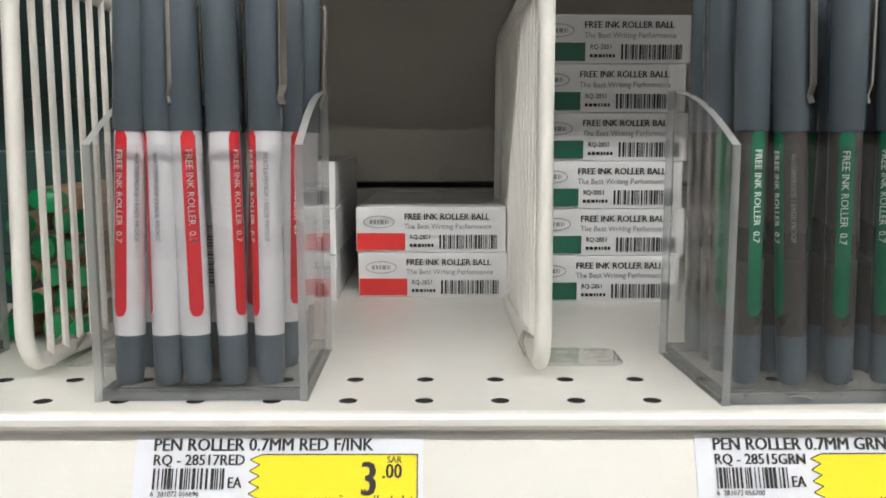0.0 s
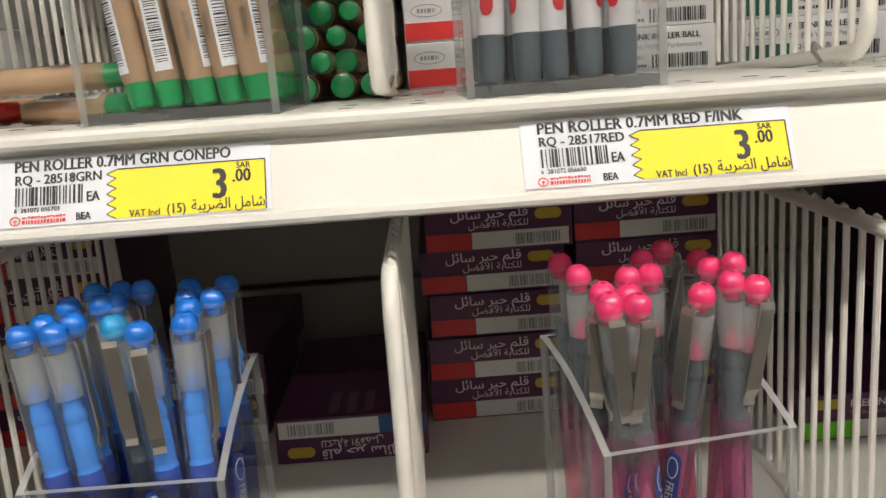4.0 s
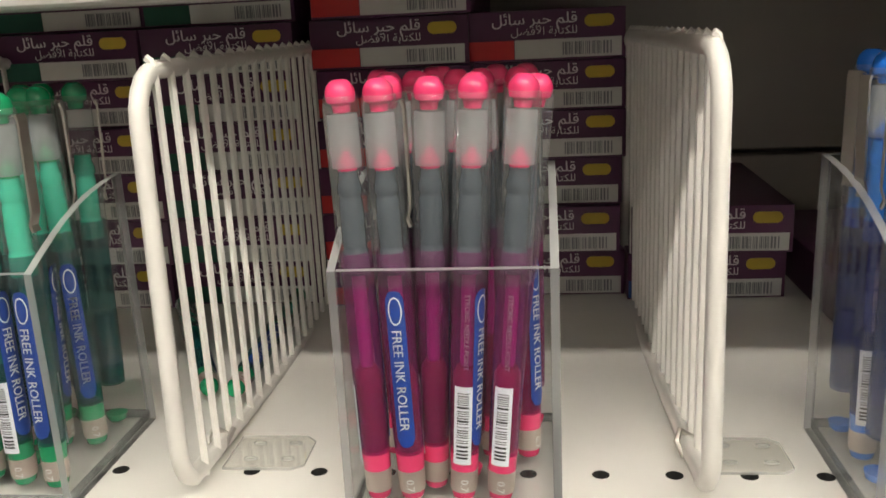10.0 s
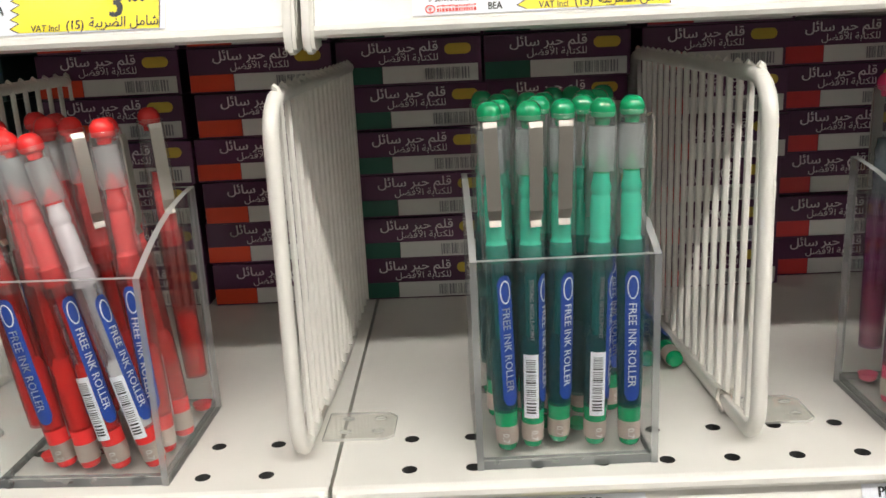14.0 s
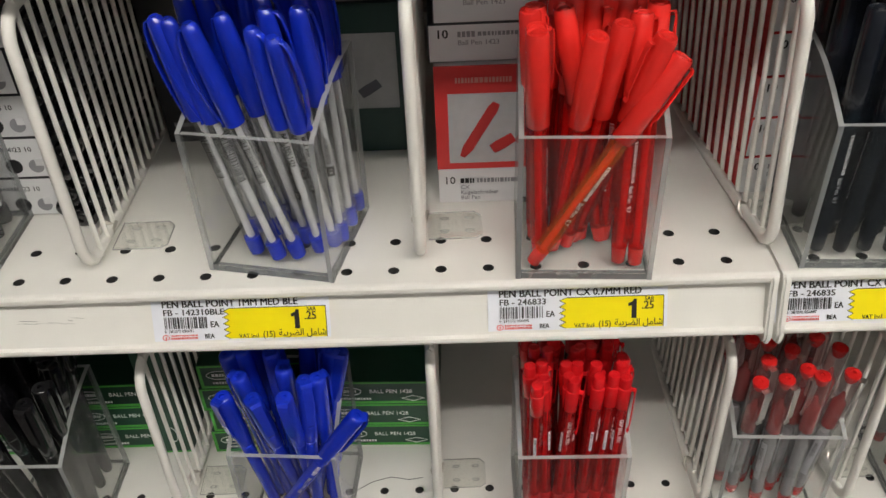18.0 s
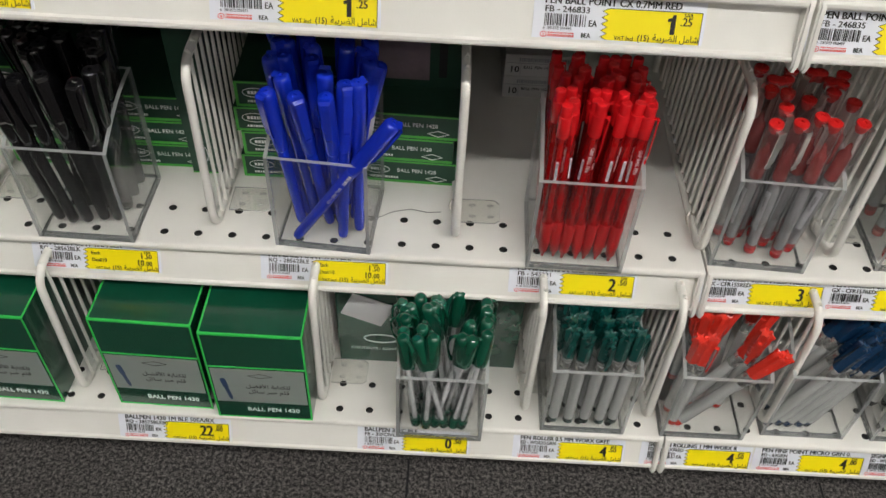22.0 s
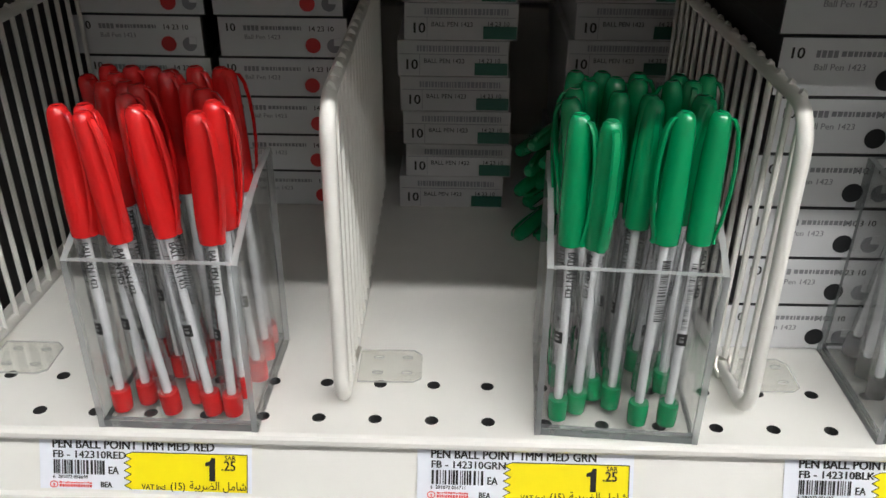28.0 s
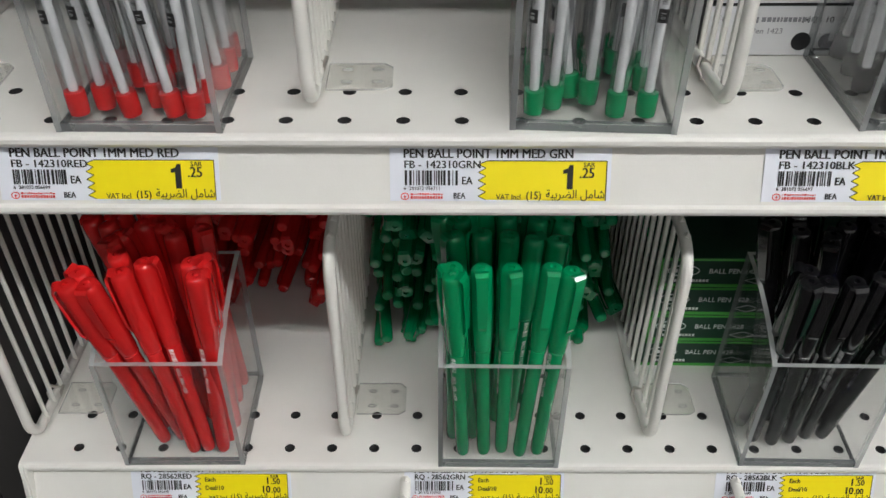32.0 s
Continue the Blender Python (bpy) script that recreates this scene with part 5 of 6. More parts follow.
def pen_ball(col, variant="ball"):
    """Ball pen with a coloured cap and end plug, clear faceted barrel and white refill."""
    nm, c = col
    stub = variant == "stub"
    e = start_pen((variant, nm), "ball_pen", nm + " capped ball pen with a clear barrel and white refill", nm + " capped ball pens")
    C = plastic(nm + "_cap", c, 0.14)
    part("end_plug", lathe([(0.0034, 0), (0.0041, 0.0005), (0.0044, 0.0040), (0.0044, 0.0108), (0.0042, 0.0116), (0.0034, 0.0118)], 14), C, e, smooth=True)
    b = part("barrel", lathe([(0.0041, 0.0117), (0.0043, 0.0126), (0.0043, 0.101), (0.0038, 0.109)], sides=6, cap=False), CRYSTAL, e, "clear six-sided plastic barrel", smooth=False)
    part("refill", lathe([(0.0018, 0.0118), (0.0020, 0.0126), (0.0020, 0.064), (0.0017, 0.066), (0.0017, 0.100)], 10), REFILL, b, "white refill", smooth=True)
    if not stub:
        part("print_patch", wrap_patch(0.00415, 0.0440, 0.0500, -90, 0.0042), INK, b)
        part("size_text", wrap_text("1.0", 0.0026, 0.00425, WHITEINK, 0.0488, -90), None, b)
        part("print_text", wrap_text("BALL PEN 1423", 0.0034, 0.00415, INK, 0.0900, -48, bold=0.03), None, b)
        part("brand_mark", wrap_bars(0.00415, 0.0520, 0.0840, -92, 0.0022, 8), INK, b)
        part("barcode", wrap_bars(0.00415, 0.0560, 0.0860, 90, 0.0036, 6), INK, b)
    w = 1.18 if stub else 1.0
    prof = [(0.0047, 0.0920), (0.0051, 0.0924), (0.0053, 0.0960), (0.0054, 0.1040), (0.0053, 0.1150), (0.0050, 0.1280), (0.0046, 0.1390), (0.0041, 0.1452), (0.0034, 0.1476), (0.0022, 0.1487), (0.0010, 0.1484)]
    short = 0.76 if stub else 1.0
    part("cap", lathe([(r * w, 0.1487 - (0.1487 - z) * short) for r, z in prof], 18), C, e, "glossy tapered cap", smooth=True)
    pts = [(0.0030, 0.1470), (0.0056, 0.1462), (0.0074, 0.1425), (0.0086, 0.1350), (0.0092, 0.1250), (0.0089, 0.1140), (0.0078, 0.1030), (0.0066, 0.0970), (0.0061, 0.0945), (0.0066, 0.0928)]
    bm = bmesh.new()
    rows = []
    for k, (x, z) in enumerate(pts):
        h = (0.0013, 0.0015, 0.0016, 0.0017, 0.0017, 0.0017, 0.0018, 0.0021, 0.0022, 0.0016)[k]
        z = 0.1487 - (0.1487 - z) * short
        rows.append([bm.verts.new(p) for p in ((x * w, -h * 0.6, z), (x * w, h * 0.6, z), (x * w - 0.0007, h, z - 0.0002), (x * w - 0.0014, h * 0.7, z - 0.0004), (x * w - 0.0014, -h * 0.7, z - 0.0004), (x * w - 0.0007, -h, z - 0.0002))])
    for a, b2 in zip(rows, rows[1:]):
        for i in range(6):
            bm.faces.new((a[i], b2[i], b2[(i + 1) % 6], a[(i + 1) % 6]))
    bm.faces.new(rows[0])
    bm.faces.new(list(reversed(rows[-1])))
    bmesh.ops.recalc_face_normals(bm, faces=list(bm.faces))
    part("clip", bm, C, e, "bowed clip of the cap", smooth=True)
    return e


def pen_cx(col):
    nm, c = col[:2]
    bc = col[2] if len(col) > 2 else c
    e = start_pen(("cx", nm), "capped_pen", nm + " slim ball pen with a matching straight cap", nm + " straight capped ball pens")
    C = plastic(nm + "_straight_cap", c, 0.24, sub=0.05)
    T = clear(nm + "_tinted_barrel", tuple(min(1, x * 0.7 + 0.3) for x in bc), milk=0.28, milk_color=tuple(min(1, x * 1.35) for x in bc), rough=0.1)
    part("end_plug", lathe([(0.0028, 0), (0.0036, 0.001), (0.0040, 0.010), (0.0041, 0.0110)], 12), C, e, smooth=True)
    b = part("barrel", lathe([(0.0041, 0.011), (0.0043, 0.013), (0.0043, 0.098)], 12), T, e, "tinted see-through barrel", smooth=True)
    part("refill", lathe([(0.0018, 0.012), (0.0019, 0.100)], 8), C, b, smooth=True)
    part("print_text", wrap_text("Ball Pen  0.7", 0.0034, 0.0044, WHITEINK, 0.052, -80), None, b)
    part("barcode", wrap_bars(0.0044, 0.054, 0.078, -70, 0.0024, 6), WHITEINK, b)
    part("cap", lathe([(0.0052, 0.094), (0.0055, 0.0945), (0.0056, 0.120), (0.0052, 0.1465), (0.0046, 0.1480), (0.0040, 0.1480), (0.0036, 0.1470), (0.0026, 0.1470), (0.0022, 0.1482)], 14), C, e, "straight cap with a ringed top", smooth=True)
    part("clip", clip_bar(0.0040, 0.0078, 0.1435, 0.108, 0.0030), C, e)
    return e


def pen_hex(col):
    """Solid coloured pen with a six-sided cap, a flat strap clip and a flat top with a hole."""
    nm, c = col
    e = start_pen(("hex", nm), "stick_pen", nm + " solid coloured ball pen with a faceted cap", nm + " faceted cap ball pens")
    C = plastic(nm + "_faceted_plastic", c, 0.10)
    b = part("barrel", lathe([(0.0022, 0), (0.0034, 0.0006), (0.0038, 0.0020), (0.0040, 0.0060), (0.0041, 0.060), (0.0042, 0.0885), (0.0036, 0.094)], 14), C, e, smooth=True)
    part("print_text", wrap_text("BALL PEN 1428", 0.0030, 0.0042, WHITEINK, 0.072, -90), None, b)
    part("brand_mark", wrap_bars(0.0042, 0.076, 0.086, -90, 0.0026, 9), WHITEINK, b)
    part("ridge", lathe([(0.0042, 0.0868), (0.0047, 0.0872), (0.0047, 0.0880), (0.0042, 0.0884)], 14), C, e, smooth=True)
    prof = [(0.0043, 0.0886), (0.0048, 0.0890), (0.0051, 0.0930), (0.0056, 0.1040), (0.0058, 0.1380), (0.0056, 0.1420), (0.0050, 0.1442), (0.0040, 0.1450), (0.0016, 0.1451), (0.0014, 0.1436), (0.0003, 0.1434)]
    part("cap", lathe(prof, sides=12), C, e, "faceted cap with a holed top", smooth=True, at=pose(0, 0, 0, 0, 0, 15))
    bm = bmesh.new()
    rows = []
    for x, z, h in ((0.0030, 0.1452, 0.0036), (0.0056, 0.1458, 0.0034), (0.0072, 0.1440, 0.0031), (0.0077, 0.1400, 0.0028), (0.0076, 0.1200, 0.0025), (0.0072, 0.1090, 0.0022), (0.0060, 0.1060, 0.0019), (0.0063, 0.1040, 0.0013)):
        rows.append([bm.verts.new(p) for p in ((x, -h, z), (x, h, z), (x - 0.0012, h * 0.8, z - 0.0006), (x - 0.0012, -h * 0.8, z - 0.0006))])
    for a, b2 in zip(rows, rows[1:]):
        for i in range(4):
            bm.faces.new((a[i], b2[i], b2[(i + 1) % 4], a[(i + 1) % 4]))
    bm.faces.new(rows[0])
    bm.faces.new(list(reversed(rows[-1])))
    bmesh.ops.recalc_face_normals(bm, faces=list(bm.faces))
    part("clip", bm, C, e, "flat strap clip")
    return e


def pen_slim(col):
    nm, c = col
    e = start_pen(("slim", nm), "click_pen", nm + " slim see-through retractable ball pen", nm + " slim ball pens")
    C = plastic(nm + "_slim_plastic", c, 0.14)
    T = clear(nm + "_slim_barrel", tuple(min(1, x * 0.6 + 0.30) for x in c), milk=0.38, milk_color=tuple(min(1, x * 1.15 + 0.01) for x in c), rough=0.06, gloss=1.6)
    part("tip_end", lathe([(0.0010, 0), (0.0015, 0.003), (0.0028, 0.0065), (0.0034, 0.0075), (0.0043, 0.018), (0.0045, 0.036), (0.0042, 0.038)], 12), plastic(nm + "_rubber_grip", tuple(x * 0.72 for x in c), 0.4), e, "darker rubber grip and tip", smooth=True)
    b = part("barrel", lathe([(0.0041, 0.038), (0.0041, 0.040), (0.0040, 0.122), (0.0036, 0.126)], sides=3 * 4, cap=False), T, e, "tinted see-through barrel", smooth=True)
    part("refill", lathe([(0.0016, 0.036), (0.0016, 0.118)], 8), plastic(nm + "_slim_refill", tuple(min(1, x * 1.2 + 0.02) for x in c), 0.3), b, smooth=True)
    part("print_text", wrap_text("GRIP BALL PEN", 0.0036, 0.00415, WHITEINK, 0.112, -60, squeeze=0.9), None, b)
    part("sticker", wrap_patch(0.0042, 0.082, 0.100, -120, 0.0018), PAPER, b, "white barcode sticker")
    part("barcode", wrap_bars(0.00425, 0.083, 0.099, -120, 0.0013, 16), INK, b)
    part("button", lathe([(0.0041, 0.120), (0.0044, 0.1205), (0.0045, 0.1360), (0.0043, 0.1372), (0.0037, 0.1376), (0.0037, 0.1440), (0.0036, 0.1454), (0.0033, 0.1459), (0.0022, 0.1460), (0.0020, 0.1456), (0.0002, 0.1456)], 12), C, e, "collar and press button", smooth=True)
    part("clip", clip_bar(0.0030, 0.0064, 0.1365, 0.100, 0.0036), C, e)
    return e


def pen_signo(col):
    """Clear roller with a tinted cap and bright steel clip."""
    nm, c = col
    e = start_pen(("sig", nm), "roller_pen", nm + " roller pen with a see-through cap and bright clip", nm + " see-through roller pens")
    C = plastic(nm + "_roller_plastic", c, 0.16)
    G = clear(nm + "_roller_grip", tuple(min(1, x * 0.4 + 0.5) for x in c), milk=0.5, milk_color=tuple(min(1, x * 0.9 + 0.12) for x in c), rough=0.15)
    part("end_plug", lathe([(0.0034, 0), (0.0042, 0.001), (0.0044, 0.006)], 12), C, e, smooth=True)
    b = part("barrel", lathe([(0.0044, 0.006), (0.0047, 0.009), (0.0049, 0.085)], 14, cap=False), clear("smoky_barrel", (0.93, 0.93, 0.94), milk=0.16, milk_color=(0.70, 0.70, 0.72), gloss=2.0), e, "smoky see-through barrel", smooth=True)
    part("ink_tank", lathe([(0.0034, 0.010), (0.0036, 0.012), (0.0036, 0.072), (0.0022, 0.076)], 12), plastic("grey_refill", (0.36, 0.35, 0.36)), b, smooth=True)
    part("label_patch", wrap_patch(0.0050, 0.030, 0.072, -90, 0.0046), plastic("silver_print", (0.52, 0.52, 0.55)), b)
    part("label_text", wrap_text("ROLLER 0.5", 0.0030, 0.00505, INK, 0.066, -90), None, b)
    part("cap", lathe([(0.0055, 0.084), (0.0057, 0.0845), (0.0056, 0.134), (0.0052, 0.1375)], 16, cap=False), clear(nm + "_cap_tint", tuple(min(1, x * 0.08 + 0.91) for x in c), milk=0.09, milk_color=tuple(min(1, x * 0.30 + 0.60) for x in c), gloss=2.0), e, "pale tinted cap", smooth=True)
    part("grip_section", lathe([(0.0046, 0.084), (0.0047, 0.088), (0.0045, 0.090), (0.0045, 0.107), (0.0040, 0.109), (0.0024, 0.111), (0.0018, 0.115), (0.0010, 0.118)], 12), G, e, "milky tinted grip", smooth=True)
    part("top_plug", lathe([(0.0030, 0.1300), (0.0044, 0.1330), (0.0047, 0.1355), (0.0050, 0.1368), (0.0047, 0.1377), (0.0034, 0.1383), (0.0014, 0.1384), (0.0012, 0.1374), (0.0003, 0.1373)], 16), C, e, "glossy domed plug", smooth=True)
    part("clip", clip_bar(0.0050, 0.0080, 0.1350, 0.1000, 0.0046), paint("bright_steel", (0.8, 0.79, 0.77), 0.28, metal=1.0), e, "bright steel clip")
    return e


def pen_grey(col):
    nm, c = col
    e = start_pen(("grey", nm), "roller_pen", "slate grey capped roller pen with a white barrel and " + nm + " stripe", nm + " striped roller pens")
    part("end_plug", lathe([(0.0036, 0), (0.0044, 0.0010), (0.0048, 0.005), (0.0049, 0.017)], 14), GREYPL, e, smooth=True)
    b = part("barrel", lathe([(0.0049, 0.017), (0.0050, 0.019), (0.0052, 0.086)], 16), paint("pearl_white_barrel" if nm == "red" else "charcoal_barrel", (0.62, 0.61, 0.64) if nm == "red" else (0.055, 0.05, 0.047), 0.28, vary=0.04, scale=30, coat=0.4), e, "satin barrel", smooth=True)
    S = plastic(nm + "_stripe", c, 0.35)
    part("stripe", wrap_patch(0.0053, 0.0235, 0.0855, -115, 0.0048, True), S, b, nm + " printed stripe")
    part("stripe_text", wrap_text("FREE INK ROLLER  0.7", 0.0032, 0.00535, WHITEINK, 0.0790, -115), None, b)
    part("small_text", wrap_text("WATERPROOF / FADE PROOF", 0.0022, 0.00525, GREYINK, 0.078, -55), None, b)
    part("barcode", wrap_bars(0.00525, 0.030, 0.052, 70, 0.0040, 3), INK, b)
    part("cap", lathe([(0.0055, 0.0850), (0.0058, 0.0855), (0.0059, 0.1320), (0.0052, 0.1390), (0.0030, 0.1405)], 16), paint("glossy_slate_cap", (0.085, 0.105, 0.125), 0.16, vary=0.06, scale=40, coat=0.5), e, "glossy slate cap", smooth=True)
    part("clip", clip_bar(0.0052, 0.0074, 0.1330, 0.0940, 0.0036), STEEL, e, "steel clip")
    return e


def pen_kraft(col):
    nm, c = col
    e = start_pen(("kraft", nm), "roller_pen", "kraft paper roller pen with " + nm + " ends", nm + " kraft paper pens")
    K = paint("kraft_paper", (0.42, 0.275, 0.17), 0.75, vary=0.10, scale=60, bump=0.1, bscale=700, per_object=0.06)
    G = plastic(nm + "_end", c, 0.3)
    part("end_plug", lathe([(0.0030, 0), (0.0042, 0.0008), (0.0046, 0.004), (0.0047, 0.0095)], 14), G, e, smooth=True)
    b = part("barrel", lathe([(0.0048, 0.0095), (0.0051, 0.011), (0.0052, 0.086)], 16), K, e, "kraft paper barrel", smooth=True)
    part("sticker", wrap_patch(0.0053, 0.013, 0.052, -70, 0.0066), PAPER, b, "white barcode sticker")
    part("barcode", wrap_bars(0.00537, 0.016, 0.050, -70, 0.0044, 4), INK, b)
    part("small_text", wrap_text("0.7mm", 0.0036, 0.0053, GREYINK, 0.033, -130), None, b)
    part("stripe_text", wrap_text("FREE INK ROLLER BALL", 0.0034, 0.0053, GREYINK, 0.083, -120), None, b)
    part("cap", lathe([(0.0056, 0.0855), (0.0058, 0.0860), (0.0058, 0.1340)], 16), K, e, "kraft paper cap", smooth=True)
    part("cap_plug", lathe([(0.0055, 0.1340), (0.0052, 0.1400), (0.0030, 0.1412)], 14), G, e, smooth=True)
    part("clip", clip_bar(0.0054, 0.0074, 0.1330, 0.0960, 0.0040), STEEL, e, "steel clip")
    return e


def pen_star(col):
    """Pale barrel pen with a bright band and a short ribbed cap that flares into a star."""
    nm, c = col
    e = start_pen(("star", nm), "roller_pen", nm + " star cap roller pen with a pale grey barrel", nm + " star cap pens")
    C = plastic(nm + "_ribbed_cap", c, 0.25)
    part("end_plug", lathe([(0.0036, 0), (0.0042, 0.001), (0.0044, 0.008)], 12), C, e, smooth=True)
    b = part("barrel", lathe([(0.0044, 0.008), (0.0046, 0.010), (0.0047, 0.088)], 14), plastic("pale_grey_barrel", (0.50, 0.51, 0.50), 0.22), e, "pale grey barrel", smooth=True)
    part("bright_band", lathe([(0.0048, 0.0880), (0.0052, 0.0885), (0.0052, 0.1030), (0.0048, 0.1035)], 14), paint("bright_band_metal", (0.72, 0.72, 0.71), 0.22, metal=0.9), e, "bright silver band", smooth=True)
    part("band_text", wrap_text("0.5", 0.0030, 0.0053, INK, 0.1000, -90), None, b)
    n = 12
    bm = bmesh.new()
    rings = []
    for z, s, deep in ((0.1030, 0.95, 0.93), (0.1060, 1.0, 0.90), (0.1250, 1.02, 0.84), (0.1340, 1.08, 0.70), (0.1380, 1.16, 0.56), (0.1392, 1.10, 0.50), (0.1380, 0.72, 0.42)):
        rings.append([bm.verts.new((0.0056 * s * (1 if k % 2 else deep) * math.cos(2 * math.pi * k / n), 0.0056 * s * (1 if k % 2 else deep) * math.sin(2 * math.pi * k / n), z)) for k in range(n)])
    for a, b2 in zip(rings, rings[1:]):
        for k in range(n):
            bm.faces.new((a[k], a[(k + 1) % n], b2[(k + 1) % n], b2[k]))
    bm.faces.new(rings[-1])
    bm.faces.new(list(reversed(rings[0])))
    part("cap", bm, C, e, "ribbed cap with a star-shaped end")
    part("clip", clip_bar(0.0046, 0.0074, 0.1300, 0.0960, 0.0036), C, e)
    return e


MAKERS = dict(tr=pen_trcap, trf=lambda c: pen_trcap(c, "trf"), trb=lambda c: pen_trcap(c, "trb"), trg=lambda c: pen_trcap(c, "trg"), trs=lambda c: pen_trcap(c, "trs"), ball=pen_ball, cx=pen_cx, hex=pen_hex, slim=pen_slim, stub=lambda c: pen_ball(c, "stub"), sig=pen_signo, grey=pen_grey, kraft=pen_kraft, star=pen_star)
# name, plug, barrel, grip section, ink
PINK = ("pink", (0.82, 0.05, 0.17), (0.64, 0.06, 0.42), (0.035, 0.05, 0.065), (0.26, 0.006, 0.03))
PINK2 = ("rose", (0.84, 0.045, 0.17), (0.85, 0.33, 0.58), (0.045, 0.060, 0.075), (0.78, 0.045, 0.14))
BLUE = ("blue", (0.008, 0.17, 0.68), (0.015, 0.11, 0.56), (0.018, 0.23, 0.74), (0.010, 0.020, 0.14))
TEAL = ("teal", (0.02, 0.30, 0.62), (0.015, 0.05, 0.22), (0.03, 0.07, 0.10), (0.008, 0.02, 0.08))
GREEN = ("green", (0.004, 0.29, 0.115), (0.02, 0.34, 0.34), (0.010, 0.42, 0.27), (0.006, 0.030, 0.06))
REDR = ("red", (0.80, 0.03, 0.03), (0.78, 0.05, 0.04), (0.60, 0.05, 0.05), (0.62, 0.02, 0.02))
NAVY = ("navy", (0.01, 0.10, 0.45), (0.04, 0.09, 0.28), (0.03, 0.10, 0.35), (0.010, 0.02, 0.08))
LENGTH = dict(stub=0.84, ball=0.93, cx=0.88, hex=0.945, slim=0.94, star=0.84, sig=0.93, grey=0.98, kraft=0.98)
CAP_RED, CAP_GREEN, CAP_BLACK, CAP_BLUE = ("red", (0.58, 0.012, 0.012)), ("green", (0.004, 0.25, 0.085)), ("black", (0.005, 0.005, 0.006)), ("blue", (0.006, 0.027, 0.48))


FINE = ("text", "barcode", "sticker", "print_patch", "brand_mark", "band_emblem", "feed", "cap_liner", "print_band", "tip_cone", "tail", "ridge", "label_patch", "ring")


def lite_pen(key):
    """A pen of a rear row: the same pen without the fine print that nothing shows there."""
    k2 = key + ("plain",)
    if k2 not in PENS:
        e = copy_thing(PENS[key], Matrix())
        for o in list(e.children_recursive):
            if any(f in o.name for f in FINE):
                bpy.data.objects.remove(o)
        PENS[k2] = e
        return e, True
    return PENS[k2], False


def pen(kind, col, base, lean, spin=0.0, plain=False):
    """A pen whose foot stands at base and whose axis runs along lean."""
    d = Vector(lean).normalized()
    q = Vector((0, 0, 1)).rotation_difference(d)
    m = Matrix.Translation(base) @ q.to_matrix().to_4x4() @ Matrix.Rotation(radians(spin), 4, "Z")
    long = Matrix.Diagonal((1, 1, LENGTH.get(kind, 1.0), 1))
    key = (kind, col[0])
    if key not in PENS:
        e = MAKERS[kind](col)
        e.matrix_basis = m @ long
        return e
    if not plain:
        return copy_thing(PENS[key], m)
    e, fresh = lite_pen(key)
    if fresh:
        e.matrix_basis = m @ long
        return e
    return copy_thing(e, m)


def fill(c, kind, col, nx, ny, lean=(0, 0), jitter=0.05, seed=0, skip=(), spin=None, spread=0.024, extra=(), bx=0.0, by=0.0, depth=0.024, front=None, fan=0.0):
    """Fills a cup: pens stand in loose rows. lean: mean tilt (dx, dy per height); extra: (x, y, dx, dy, spin) singles."""
    rng = random.Random(seed)
    M = c.matrix_basis
    mid = Vector((0, CD / 2, 0.0045))
    for j in range(ny):
        for i in range(nx):
            if (i, j) in skip:
                continue
            u = (i / (nx - 1) - 0.5) * 2 if nx > 1 else 0
            v = (j / (ny - 1) - 0.5) * 2 if ny > 1 else 0
            p = mid + Vector((bx + u * spread + rng.uniform(-0.0012, 0.0012), by + v * depth + rng.uniform(-0.0012, 0.0012), 0))
            d = Vector((lean[0] + u * fan + rng.gauss(0, jitter), lean[1] + rng.gauss(0, jitter * 0.6), 1))
            # keep the shaft inside the rim
            lim = CW / 2 - CT - 0.0055
            tx = p.x + d.x * CF
            d.x += (max(-lim, min(lim, tx)) - tx) / CF
            ty = p.y - CD / 2 + d.y * CF
            d.y += (max(-lim, min(lim, ty)) - ty) / CF
            s = rng.uniform(0, 360) if spin is None else spin + rng.uniform(-35, 35)
            if j == 0 and front:
                pen(front[i % len(front)], col, M @ p, M.to_3x3() @ d, rng.uniform(-14, 14) if kind[:2] == "tr" else rng.uniform(-70, 70))
            else:
                pen(kind, col, M @ p, M.to_3x3() @ d, s, plain=j > 0)
    for k, ex in enumerate(extra):
        p = mid + Vector((ex[0], ex[1], 0))
        pen(ex[6] if len(ex) > 6 else kind, ex[5] if len(ex) > 5 else col, M @ p, M.to_3x3() @ Vector((ex[2], ex[3], 1)), ex[4], plain=k > 4 and len(ex) < 6)


# upper shelf
RED_STRIPE = ("red", (0.55, 0.02, 0.03))
c = cup(0.5765, 0.0345, ZA, 0.6)
fill(c, "grey", RED_STRIPE, 5, 3, (0.0, 0.02), 0.025, 1, by=0.010, depth=0.016, extra=((-0.0255, -0.0276, 0.038, 0.03, 5), (-0.0124, -0.0276, -0.002, 0.03, -40), (-0.0026, -0.0276, -0.024, 0.03, 48), (0.0094, -0.0276, -0.019, 0.03, 80), (0.0215, -0.0276, -0.003, 0.03, -25)))
c = cup(0.7800, 0.0300, ZA, 2.0)
fill(c, "grey", ("green", (0.004, 0.12, 0.06)), 4, 4, (-0.02, 0.02), 0.03, 2, spin=20, front=("grey",))
c = cup(0.4420, 0.0370, ZA, -1.5)
fill(c, "kraft", ("green", (0.004, 0.28, 0.09)), 5, 4, (-0.11, 0.03), 0.02, 3, spin=-10, bx=0.006, spread=0.021, front=("kraft",))
c = cup(0.2830, 0.0250, ZA, 1.0)
